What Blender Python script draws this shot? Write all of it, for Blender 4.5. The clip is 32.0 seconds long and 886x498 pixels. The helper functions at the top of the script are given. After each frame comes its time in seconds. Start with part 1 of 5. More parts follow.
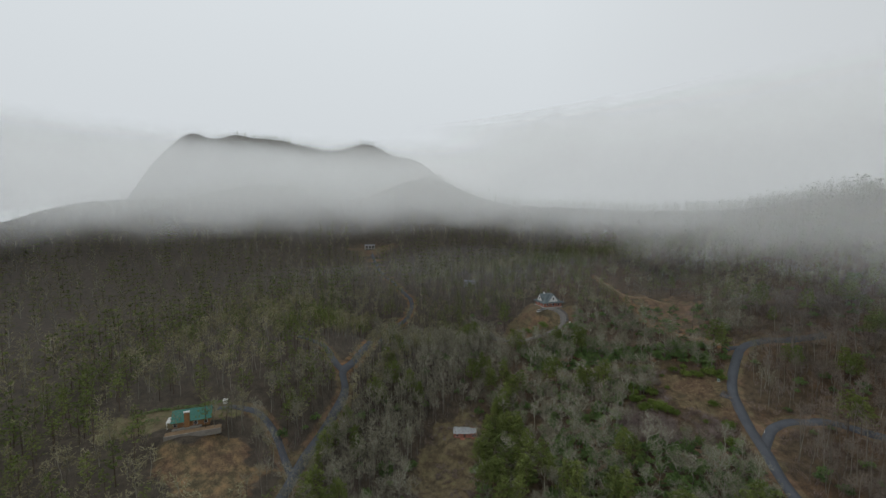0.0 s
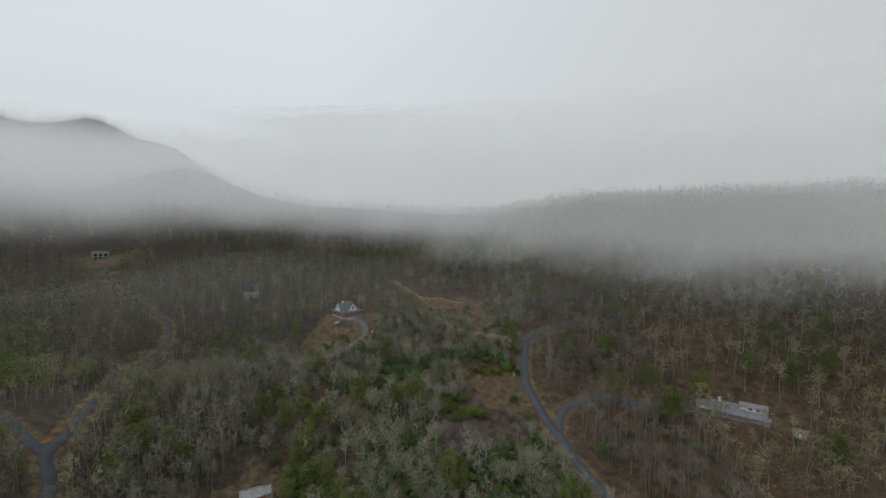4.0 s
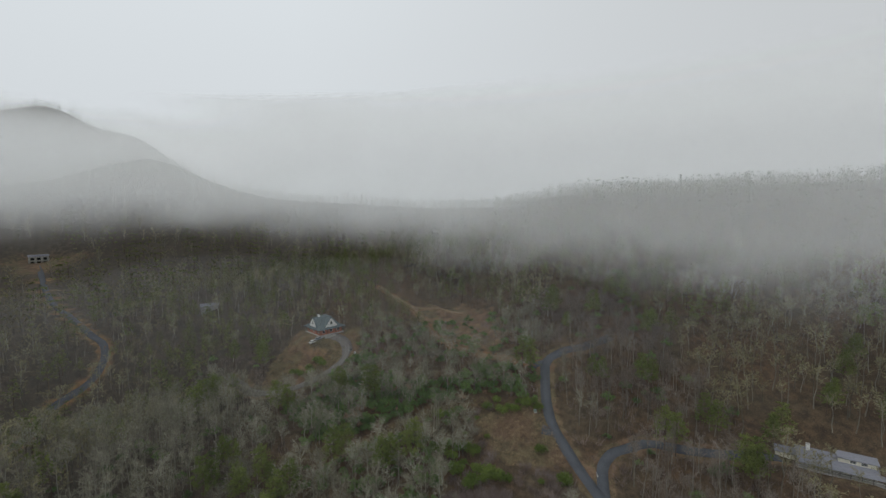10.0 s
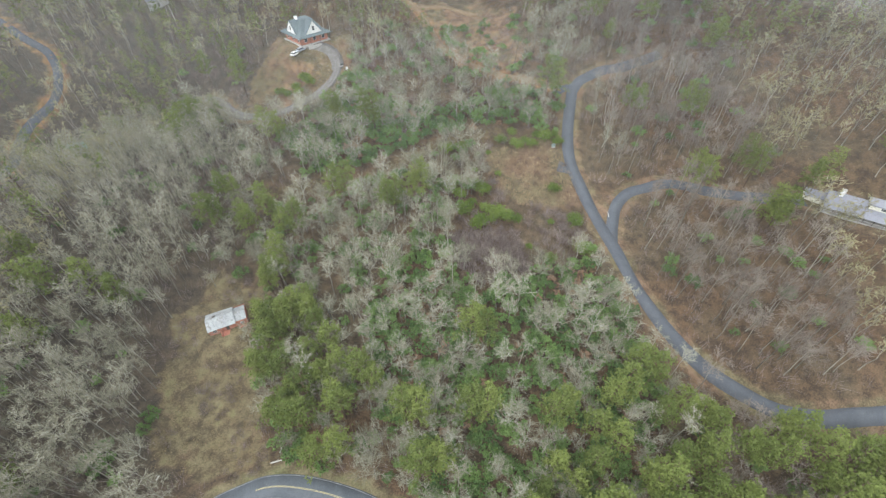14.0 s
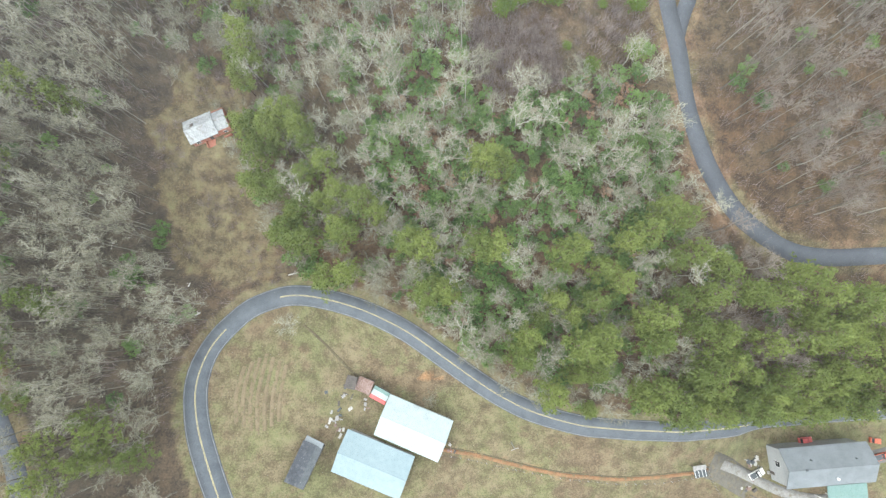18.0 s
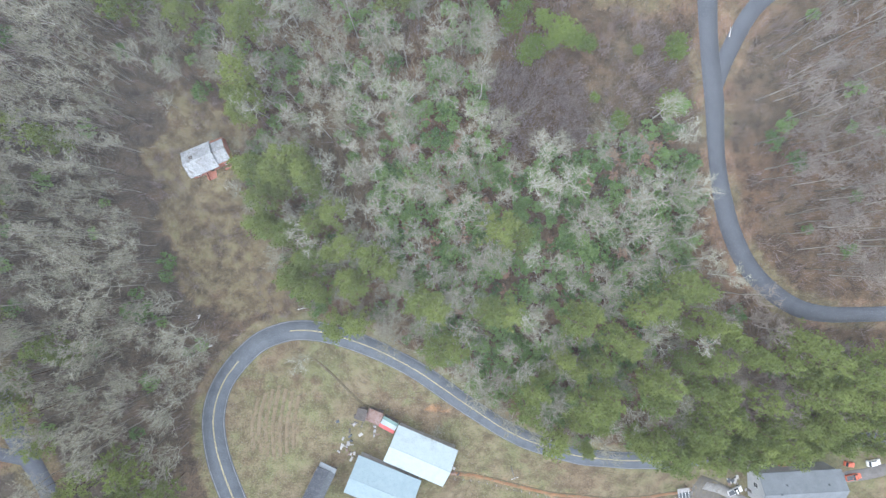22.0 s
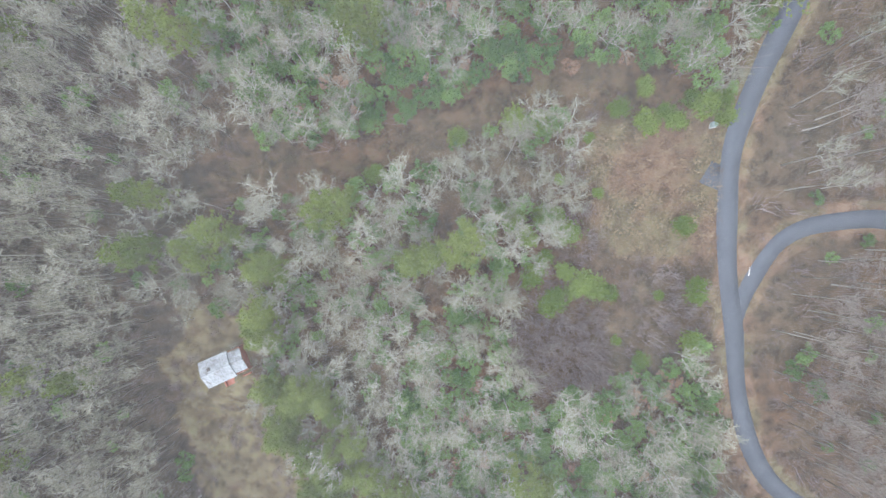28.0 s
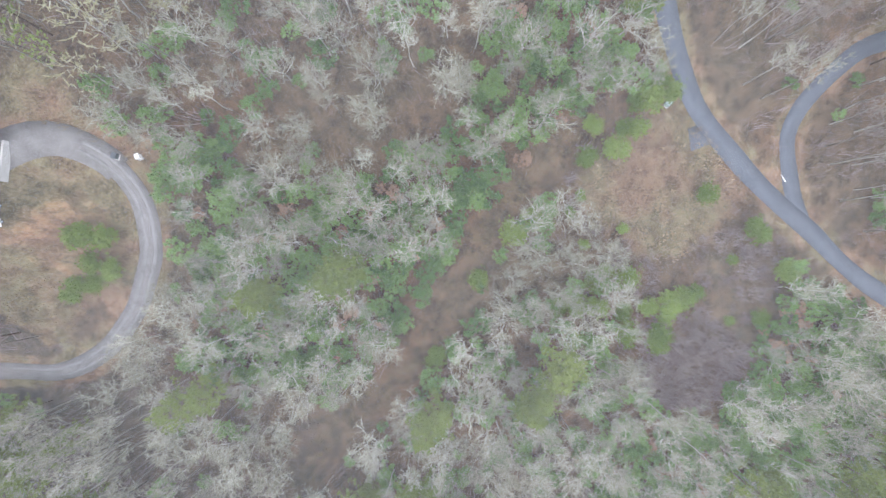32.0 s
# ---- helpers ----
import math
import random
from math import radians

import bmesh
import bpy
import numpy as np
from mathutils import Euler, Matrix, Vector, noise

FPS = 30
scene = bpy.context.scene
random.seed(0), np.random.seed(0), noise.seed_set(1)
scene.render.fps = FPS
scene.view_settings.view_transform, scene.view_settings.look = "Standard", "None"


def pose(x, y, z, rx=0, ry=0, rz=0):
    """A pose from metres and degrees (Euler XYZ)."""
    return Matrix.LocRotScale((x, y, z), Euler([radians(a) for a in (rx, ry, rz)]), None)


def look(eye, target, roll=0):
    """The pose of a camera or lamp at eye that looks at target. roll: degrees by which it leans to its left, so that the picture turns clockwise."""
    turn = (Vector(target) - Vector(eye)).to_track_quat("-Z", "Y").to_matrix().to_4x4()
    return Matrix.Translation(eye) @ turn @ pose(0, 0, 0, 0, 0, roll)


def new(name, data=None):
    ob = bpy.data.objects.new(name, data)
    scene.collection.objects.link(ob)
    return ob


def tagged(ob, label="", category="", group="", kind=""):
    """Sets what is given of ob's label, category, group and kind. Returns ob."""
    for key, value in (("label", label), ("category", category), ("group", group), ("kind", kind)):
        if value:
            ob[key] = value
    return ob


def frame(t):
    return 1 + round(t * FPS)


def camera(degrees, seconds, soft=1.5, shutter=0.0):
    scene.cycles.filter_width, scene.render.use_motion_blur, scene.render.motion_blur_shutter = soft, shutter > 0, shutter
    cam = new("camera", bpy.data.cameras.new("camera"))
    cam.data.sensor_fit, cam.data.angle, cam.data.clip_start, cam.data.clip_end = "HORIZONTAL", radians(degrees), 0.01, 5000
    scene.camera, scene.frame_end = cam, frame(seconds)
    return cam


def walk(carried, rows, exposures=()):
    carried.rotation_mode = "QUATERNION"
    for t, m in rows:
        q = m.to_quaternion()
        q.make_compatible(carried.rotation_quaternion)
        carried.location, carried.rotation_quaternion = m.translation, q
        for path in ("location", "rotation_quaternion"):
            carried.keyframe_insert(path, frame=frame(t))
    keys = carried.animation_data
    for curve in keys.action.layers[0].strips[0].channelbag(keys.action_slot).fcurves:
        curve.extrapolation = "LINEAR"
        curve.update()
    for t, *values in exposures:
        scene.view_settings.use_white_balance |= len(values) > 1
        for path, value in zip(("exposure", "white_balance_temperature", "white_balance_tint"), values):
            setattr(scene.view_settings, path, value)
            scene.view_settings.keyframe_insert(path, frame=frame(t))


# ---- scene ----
cam = camera(93.0, 32.0, soft=1.4)
# seconds, x, y, z, then the turn in degrees
PATH = [
    (0.0, 24.37, -124.89, 117.47, 86.14, 0.38, 27.76),
    (0.5, 21.50, -121.14, 117.52, 86.14, 0.29, 24.75),
    (1.0, 18.72, -117.62, 117.61, 86.11, 0.19, 21.82),
    (1.5, 16.04, -113.94, 117.71, 86.12, 0.15, 17.91),
    (2.0, 13.52, -110.25, 117.85, 86.12, 0.04, 14.05),
    (2.5, 11.22, -106.60, 118.02, 86.17, -0.04, 9.37),
    (3.0, 9.10, -102.92, 118.18, 86.15, -0.19, 5.19),
    (3.5, 7.22, -99.10, 118.29, 86.19, -0.18, 0.85),
    (4.0, 5.65, -95.22, 118.35, 86.18, -0.25, -1.27),
    (4.5, 4.23, -90.93, 118.36, 86.20, -0.25, -2.42),
    (6.5, 1.72, -72.29, 119.13, 85.81, -0.04, -3.64),
    (7.0, 1.20, -68.04, 119.20, 85.73, -0.05, -3.68),
    (7.5, 0.74, -63.45, 119.25, 85.68, -0.03, -3.66),
    (8.0, 0.48, -58.87, 119.29, 85.62, -0.05, -3.64),
    (8.5, 0.34, -54.22, 119.30, 85.58, 0.05, -3.59),
    (9.0, 0.33, -49.82, 119.34, 85.52, 0.08, -3.50),
    (9.5, 0.31, -45.33, 119.35, 85.47, 0.15, -3.34),
    (10.0, 0.22, -41.04, 119.38, 85.37, 0.22, -3.23),
    (10.5, 0.07, -36.97, 119.42, 84.71, 0.28, -3.12),
    (11.0, 0.05, -33.42, 119.52, 79.21, 0.24, -3.14),
    (11.5, 0.03, -29.91, 119.66, 69.98, 0.06, -3.05),
    (12.0, 0.06, -26.14, 119.81, 61.25, 0.00, -2.87),
    (12.5, 0.20, -22.06, 119.93, 54.59, -0.09, -2.65),
    (13.0, 0.40, -18.02, 119.99, 51.31, -0.11, -2.53),
    (13.5, 0.47, -13.99, 120.02, 48.99, -0.09, -2.47),
    (15.5, 0.03, 0.03, 120.01, 32.70, -0.33, -1.72),
    (16.0, 0.57, 3.92, 120.12, 27.99, -0.05, -1.56),
    (16.5, 1.06, 8.09, 120.25, 22.84, 0.09, -1.18),
    (17.0, 1.48, 12.43, 120.45, 18.27, 0.22, -0.90),
    (17.5, 1.71, 16.80, 120.64, 13.58, 0.37, -0.75),
    (18.0, 1.60, 21.08, 120.83, 9.71, 0.39, -0.63),
    (18.5, 1.10, 25.37, 121.02, 6.13, 0.28, -0.35),
    (19.0, 0.60, 29.40, 121.14, 3.41, 0.17, -0.22),
    (19.5, 0.14, 33.23, 121.28, 1.44, 0.12, -0.05),
    (20.0, -0.18, 37.00, 121.42, 0.48, 0.16, 0.07),
    (20.5, -0.57, 41.07, 121.65, 0.39, 0.17, 0.21),
    (21.0, -0.89, 45.29, 121.85, 0.34, 0.14, 0.30),
    (21.5, -1.34, 49.76, 122.04, 0.42, 0.11, 0.56),
    (22.0, -1.76, 54.33, 122.22, 0.37, 0.12, 0.71),
    (22.5, -2.38, 59.30, 122.41, 0.47, 0.02, 0.87),
    (23.0, -3.12, 64.55, 122.51, 0.22, -0.15, 0.83),
    (23.5, -3.91, 70.08, 122.54, 0.03, -0.32, 0.84),
    (24.0, -4.58, 75.50, 122.57, -0.36, -0.48, 0.97),
    (24.5, -5.16, 80.85, 122.68, -0.35, -0.49, 0.95),
    (25.0, -5.74, 86.04, 122.85, -0.59, -0.59, 0.89),
    (25.5, -6.27, 91.31, 122.89, -0.60, -0.60, 1.01),
    (27.5, -7.19, 108.78, 122.63, 0.59, -0.10, 1.54),
    (28.0, -7.67, 113.78, 122.61, 0.33, -0.09, -0.25),
    (28.5, -8.10, 118.98, 122.54, 0.13, -0.01, -3.91),
    (29.0, -8.53, 124.05, 122.46, -0.24, -0.11, -7.57),
    (29.5, -8.71, 129.07, 122.36, -0.39, -0.10, -12.94),
    (30.0, -8.50, 133.81, 122.24, -0.79, -0.05, -19.59),
    (30.5, -8.01, 138.24, 122.06, -0.77, 0.05, -26.93),
    (31.0, -7.34, 142.36, 121.99, -0.79, 0.07, -32.93),
    (31.5, -6.35, 146.20, 122.05, -0.51, 0.29, -38.04),
    (32.0, -5.15, 149.92, 122.11, 0.17, 0.37, -41.80),
]
walk(cam, [(t, pose(*p)) for t, *p in PATH],
     exposures=[(0.0, 0.02, 6620, 10), (4.5, 0.05, 6620, 10), (10.5, 0.04, 6620, 10), (11.5, 0.27, 6620, 10), (12.2, 0.7, 6600, 10), (13.0, 1.34, 6600, 10), (13.6, 1.66, 6550, 10), (15.5, 2.26, 6500, 10), (17.0, 2.23, 6500, 9), (19.0, 2.05, 6500, 8),
                (20.5, 1.87, 6500, 8), (21.0, 1.86, 6450, 8), (22.0, 1.93, 5950, 14), (23.0, 1.97, 5830, 17), (25.0, 1.85, 5830, 17), (28.0, 1.99, 6050, 15), (30.0, 1.95, 6120, 16), (32.0, 2.09, 6020, 18)])

# ---- sky and light: an overcast winter day ----
world = bpy.data.worlds.new("overcast_sky")
scene.world = world
world.use_nodes = True
wn, wl = world.node_tree.nodes, world.node_tree.links
bg = wn["Background"]
sky = wn.new("ShaderNodeTexSky")
sky.sky_type, sky.sun_disc = "NISHITA", False
sky.sun_elevation, sky.sun_rotation = radians(42), radians(-35)
grey = wn.new("ShaderNodeHueSaturation")
grey.inputs["Saturation"].default_value = 0.12
wl.new(sky.outputs[0], grey.inputs["Color"])
veil = wn.new("ShaderNodeMix")
veil.data_type = "RGBA"
veil.inputs[0].default_value = 0.72
veil.inputs[7].default_value = (6.6, 7.1, 7.4, 1)
wl.new(grey.outputs[0], veil.inputs[6])
wl.new(veil.outputs[2], bg.inputs["Color"])
bg.inputs["Strength"].default_value = 0.1
sun = new("sun", bpy.data.lights.new("sun", "SUN"))
sun.data.energy, sun.data.angle, sun.data.color = 0.4, radians(25), (1.0, 0.96, 0.9)
sun.matrix_world = look((-300, -250, 400), (0, 0, 0))


# ---- materials ----
def material(name, rough=0.8, metal=0.0):
    m = bpy.data.materials.new(name)
    m.use_nodes = True
    b = m.node_tree.nodes["Principled BSDF"]
    b.inputs["Roughness"].default_value, b.inputs["Metallic"].default_value = rough, metal
    return m, m.node_tree.nodes, m.node_tree.links, b


def noise_at(n, l, scale, detail=4, coord="Object", rough=0.6):
    tc = n.new("ShaderNodeTexCoord")
    t = n.new("ShaderNodeTexNoise")
    t.inputs["Scale"].default_value, t.inputs["Detail"].default_value, t.inputs["Roughness"].default_value = scale, detail, rough
    l.new(tc.outputs[coord], t.inputs["Vector"])
    return t.outputs["Fac"]


def ramp(n, l, fac, stops):
    r = n.new("ShaderNodeValToRGB")
    e = r.color_ramp.elements
    while len(e) < len(stops):
        e.new(0.5)
    for el, (p, c) in zip(e, stops):
        el.position, el.color = p, (*c, 1)
    l.new(fac, r.inputs[0])
    return r.outputs[0]


def mix(n, l, fac, a, b, mode="MIX"):
    m = n.new("ShaderNodeMix")
    m.data_type, m.blend_type = "RGBA", mode
    for v, s in ((fac, 0), (a, 6), (b, 7)):
        if hasattr(v, "is_output"):
            l.new(v, m.inputs[s])
        else:
            m.inputs[s].default_value = v if s == 0 else (*v, 1)
    return m.outputs[2]


def calc(n, l, op, a, b=0.0, c=0.0):
    m = n.new("ShaderNodeMath")
    m.operation = op
    for k, v in enumerate((a, b, c)):
        if hasattr(v, "is_output"):
            l.new(v, m.inputs[k])
        else:
            m.inputs[k].default_value = v
    return m.outputs[0]


def bump(n, l, b, fac, strength, distance):
    u = n.new("ShaderNodeBump")
    u.inputs["Strength"].default_value, u.inputs["Distance"].default_value = strength, distance
    l.new(fac, u.inputs["Height"])
    l.new(u.outputs[0], b.inputs["Normal"])


def mottled(name, dark, light, scale, rough=0.8, metal=0.0, fine=8.0, relief=0.0, streak=None):
    """A surface with broad stains and fine grain between two colours."""
    m, n, l, b = material(name, rough, metal)
    big, small = noise_at(n, l, scale), noise_at(n, l, scale * fine, 6)
    fac = calc(n, l, "MULTIPLY_ADD", small, 0.55, calc(n, l, "MULTIPLY", big, 0.5))
    col = ramp(n, l, fac, [(0.36, dark), (0.68, light)])
    if streak:
        col = mix(n, l, ramp(n, l, noise_at(n, l, scale * 2.3, 5), [(0.52, (0, 0, 0)), (0.68, (1, 1, 1))]), col, streak)
    l.new(col, b.inputs["Base Color"])
    if relief:
        bump(n, l, b, small, 0.6, relief)
    return m


def living(name, low, high, rough=0.75):
    """Bark, needles or leaves: tone varies from tree to tree and from piece to piece."""
    m, n, l, b = material(name, rough)
    at, info, geo = n.new("ShaderNodeAttribute"), n.new("ShaderNodeObjectInfo"), n.new("ShaderNodeNewGeometry")
    at.attribute_name = "tone"
    one = calc(n, l, "FRACT", calc(n, l, "ADD", at.outputs["Fac"], info.outputs["Random"]))
    fac = calc(n, l, "MULTIPLY_ADD", geo.outputs["Random Per Island"], 0.35, calc(n, l, "MULTIPLY", one, 0.65))
    l.new(mix(n, l, fac, low, high), b.inputs["Base Color"])
    b.inputs["Specular IOR Level"].default_value = 0.15
    return m


BARK = living("grey_bark", (0.07, 0.062, 0.048), (0.37, 0.35, 0.295), 0.9)
TWIG = living("bare_branches", (0.19, 0.18, 0.14), (0.54, 0.53, 0.455), 0.9)
WEST_BRANCH = living("shaded_grey_branches", (0.12, 0.11, 0.09), (0.40, 0.385, 0.33), 0.9)
SPRAY = living("bare_twigs", (0.12, 0.112, 0.072), (0.355, 0.345, 0.26), 0.9)
HILL_BRANCH = living("olive_branches", (0.15, 0.138, 0.09), (0.40, 0.378, 0.275), 0.9)
HILL_SPRAY = living("olive_twigs", (0.14, 0.128, 0.066), (0.36, 0.335, 0.20), 0.9)
PINE_BARK = living("pine_bark", (0.07, 0.05, 0.04), (0.16, 0.12, 0.09), 0.9)
NEEDLE = living("pine_needles", (0.074, 0.102, 0.028), (0.172, 0.206, 0.056))
LAUREL = living("evergreen_leaves", (0.042, 0.08, 0.028), (0.17, 0.262, 0.078), 0.6)
BRUSH = living("dry_brush", (0.11, 0.083, 0.075), (0.29, 0.235, 0.222), 0.95)
STRAW = living("dry_grass_blades", (0.13, 0.095, 0.05), (0.30, 0.235, 0.14), 0.95)
ASPHALT = mottled("worn_asphalt", (0.066, 0.076, 0.09), (0.125, 0.14, 0.158), 0.25, 0.85, fine=12)
LANE_ASPHALT = mottled("lane_asphalt", (0.06, 0.066, 0.079), (0.10, 0.11, 0.127), 0.2, 0.85, fine=14)
GRAVEL = mottled("grey_gravel", (0.105, 0.097, 0.09), (0.20, 0.188, 0.178), 0.3, 0.95, fine=12)
PALE_GRAVEL = mottled("pale_gravel", (0.15, 0.145, 0.135), (0.30, 0.29, 0.275), 0.5, 0.95, fine=10, streak=(0.15, 0.135, 0.10))
MUD_YARD = mottled("grey_mud", (0.075, 0.068, 0.056), (0.16, 0.147, 0.124), 0.25, 0.95, fine=9, streak=(0.15, 0.125, 0.08))
SIDING = mottled("pale_grey_siding", (0.30, 0.315, 0.32), (0.38, 0.395, 0.40), 0.3, 0.7)
DIRT = mottled("tan_dirt", (0.15, 0.10, 0.058), (0.28, 0.195, 0.115), 0.2, 0.95, fine=10)
CLAY = mottled("red_clay", (0.17, 0.085, 0.042), (0.30, 0.165, 0.085), 0.3, 0.95, fine=8, streak=(0.15, 0.12, 0.065))
# mud of the ditch; also the colour of the clay bank's painted shadow
MUD_AND_SHADE = mottled("mud_and_bank_shade", (0.068, 0.056, 0.034), (0.13, 0.108, 0.065), 0.4, 0.95, streak=(0.14, 0.125, 0.062))
FURROW = mottled("pale_soil", (0.135, 0.102, 0.062), (0.225, 0.178, 0.112), 0.35, 0.95, streak=(0.12, 0.11, 0.052))
YELLOW = mottled("yellow_road_paint", (0.42, 0.36, 0.17), (0.62, 0.53, 0.29), 0.8, 0.7)
WHITE_LINE = mottled("worn_white_paint", (0.16, 0.17, 0.18), (0.34, 0.35, 0.36), 0.5, 0.7)
WHITE_METAL = mottled("white_roof_sheet", (0.345, 0.41, 0.42), (0.415, 0.48, 0.485), 0.12, 0.7, streak=(0.32, 0.365, 0.375))
PATCHED = mottled("patched_white_roof_sheet", (0.20, 0.21, 0.218), (0.44, 0.458, 0.465), 0.35, 0.6, streak=(0.19, 0.18, 0.17))
PALE_METAL = mottled("pale_blue_roof_sheet", (0.22, 0.295, 0.32), (0.28, 0.355, 0.38), 0.12, 0.7)
GREY_SHINGLE = mottled("grey_shingle", (0.13, 0.148, 0.158), (0.205, 0.225, 0.24), 0.3, 0.8, fine=14)
BLUE_SHINGLE = mottled("blue_grey_shingle", (0.075, 0.10, 0.11), (0.135, 0.17, 0.18), 0.3, 0.8, fine=12)
GREY_METAL = mottled("grey_roof_sheet", (0.19, 0.195, 0.23), (0.26, 0.265, 0.305), 0.15, 0.75)
TEAL_METAL = mottled("teal_roof_sheet", (0.03, 0.15, 0.12), (0.05, 0.21, 0.165), 0.2, 0.5)
SEA_METAL = mottled("sea_green_roof_sheet", (0.115, 0.20, 0.182), (0.165, 0.26, 0.24), 0.2, 0.5)
BLACK_ROOF = mottled("black_tar_roof", (0.034, 0.038, 0.047), (0.066, 0.073, 0.086), 0.3, 0.85, streak=(0.11, 0.115, 0.122))
RUST = mottled("rusty_roof_sheet", (0.13, 0.07, 0.05), (0.30, 0.22, 0.20), 0.4, 0.8)
RED_PAINT = mottled("faded_red_paint", (0.45, 0.07, 0.07), (0.62, 0.14, 0.13), 0.5, 0.5)
BRICK = mottled("salmon_brick", (0.30, 0.11, 0.075), (0.46, 0.20, 0.14), 0.8, 0.9, fine=12)
CREAM = mottled("cream_siding", (0.62, 0.60, 0.50), (0.76, 0.74, 0.64), 0.3, 0.7)
WHITE_PAINT = mottled("white_paint", (0.66, 0.66, 0.64), (0.82, 0.82, 0.80), 0.4, 0.6)
LOG = mottled("stained_log_wall", (0.20, 0.10, 0.04), (0.36, 0.19, 0.08), 0.5, 0.7)
GREY_WOOD = mottled("weathered_boards", (0.22, 0.21, 0.20), (0.42, 0.41, 0.40), 0.5, 0.85)
DARK_WOOD = mottled("dark_boards", (0.05, 0.045, 0.04), (0.13, 0.11, 0.10), 0.5, 0.85)
STONE = mottled("rough_stone", (0.16, 0.145, 0.125), (0.30, 0.275, 0.24), 0.8, 0.9, fine=6)
CONCRETE = mottled("old_concrete", (0.34, 0.33, 0.30), (0.5, 0.48, 0.45), 0.5, 0.9)
GLASS = mottled("dark_window_glass", (0.02, 0.024, 0.028), (0.05, 0.055, 0.06), 0.4, 0.08)
RUBBER = mottled("tyre_rubber", (0.02, 0.02, 0.02), (0.04, 0.04, 0.04), 3.0, 0.9)
SILVER = mottled("silver_car_paint", (0.30, 0.33, 0.38), (0.42, 0.45, 0.50), 0.5, 0.3, 0.4)
ORANGE_PAINT = mottled("orange_red_paint", (0.50, 0.10, 0.05), (0.66, 0.17, 0.09), 0.6, 0.5)
DARK_METAL = mottled("dark_steel", (0.05, 0.06, 0.065), (0.11, 0.12, 0.13), 0.8, 0.6, 0.4)
PALE_WOOD = mottled("bleached_log", (0.42, 0.40, 0.37), (0.62, 0.60, 0.56), 0.7, 0.9)
TRACK_GRAVEL = mottled("worn_gravel", (0.125, 0.119, 0.112), (0.235, 0.225, 0.215), 0.4, 0.95, fine=10)
GREEN_BOX = mottled("pale_green_steel", (0.20, 0.26, 0.235), (0.31, 0.38, 0.35), 1.0, 0.6)

# ---- the lie of the land: slopes, hollows (small) and hills (broad), as x, y, rise ----
LAND = (80.4, 6.4, 8.5)
HOLLOWS = [(-49, 30, -7.7), (0, -15, -12.5), (70, -20, 4.3), (-70, 80, -26.3), (65, 100, -15.0), (20, 95, 6.9), (55, 140, -7.8), (-17, 142, -18.4), (-86, 184, -22.5), (-62, 212, -5.1), (-30, 269, 11.3), (20, 245, -25.7), (150, 110, -1.6), (125, -30, -19.3), (-150, -20, 2.7), (-140, 60, 15.8), (-172, 180, -40.3), (-105, 50, -27.1), (130, 170, -7.7), (20, 20, -6.2)]
HILLS = [(-300, 100, -23.6), (250, 100, -61.2), (0, 420, -27.9), (-250, 420, -27.6), (0, -200, -96.7), (300, 350, 53.1), (-500, 450, 10.1), (300, -150, -69.6), (-350, -150, -0.2), (250, 650, 2.2), (-150, 750, 19.0)]
CREST = [(-1128, 470, 95), (-1106, 512, 115), (-1083, 555, 128), (-1067, 581, 92), (-1039, 621, 132), (-1011, 660, 141), (-975, 705, 149), (-936, 750, 145), (-894, 795, 134), (-853, 833, 101), (-823, 860, 82), (-795, 884, 82), (-769, 904, 104), (-731, 932, 126), (-682, 966, 130), (-631, 997, 122), (-570, 1030, 90)]
SPUR = [(-1150, 950, 200, 120), (-430, 655, 100, 92), (-690, 485, 110, 95), (-205, 630, 120, 24), (-850, 240, 150, 95)]
# levelled building plots: x, y, radius, height
PADS = [(-63, 226, 9, 45.5), (-71, 81, 7, -1.2), (154, 101, 12, 24.5), (-168, -15, 12, 27.0), (119, -26, 15, -28.3), (-14, -14, 12, -14.2), (-385, 405, 14, 71.0)]


def ground(x, y):
    x, y = np.asarray(x, float), np.asarray(y, float)
    z = LAND[0] + LAND[1] * np.clip(x, -700, 700) / 100 + LAND[2] * np.clip(y, -700, 480 + 420 * np.clip((-350 - x) / 150, 0, 1)) / 100
    for group, s in ((HOLLOWS, 45), (HILLS, 160)):
        for cx, cy, h in group:
            z = z + h * np.exp(-((x - cx) ** 2 + (y - cy) ** 2) / (2 * s * s))
    for cx, cy, h in CREST:
        along, across = ((x - cx) * 0.71 + (y - cy) * 0.71) / 34, ((x - cx) * 0.71 - (y - cy) * 0.71) / 110
        z = z + h * np.exp(-(along ** 2 + across ** 2) / 2)
    for cx, cy, s, h in SPUR:
        z = z + h * np.exp(-((x - cx) ** 2 + (y - cy) ** 2) / (2 * s * s))
    # the hills in the north-east level off
    cap = 117 + 0.00007 * (x ** 2 + (y + 40) ** 2)
    over = np.maximum(z - cap, 0) * np.clip((x + 350) / 150, 0, 1)
    z = z - over + 4 * (1 - np.exp(-over / 4))
    for cx, cy, r, h in PADS:
        w = np.clip((r + 13 - np.hypot(x - cx, y - cy)) / 13, 0, 1)
        w = w * w * (3 - 2 * w)
        z = z * (1 - w) + h * w
    z = z + 0.35 * np.sin(x * 0.21 + 1.3) * np.sin(y * 0.17) + 0.2 * np.sin(x * 0.43 + y * 0.31)
    return z


def gz(x, y):
    return float(ground(x, y))


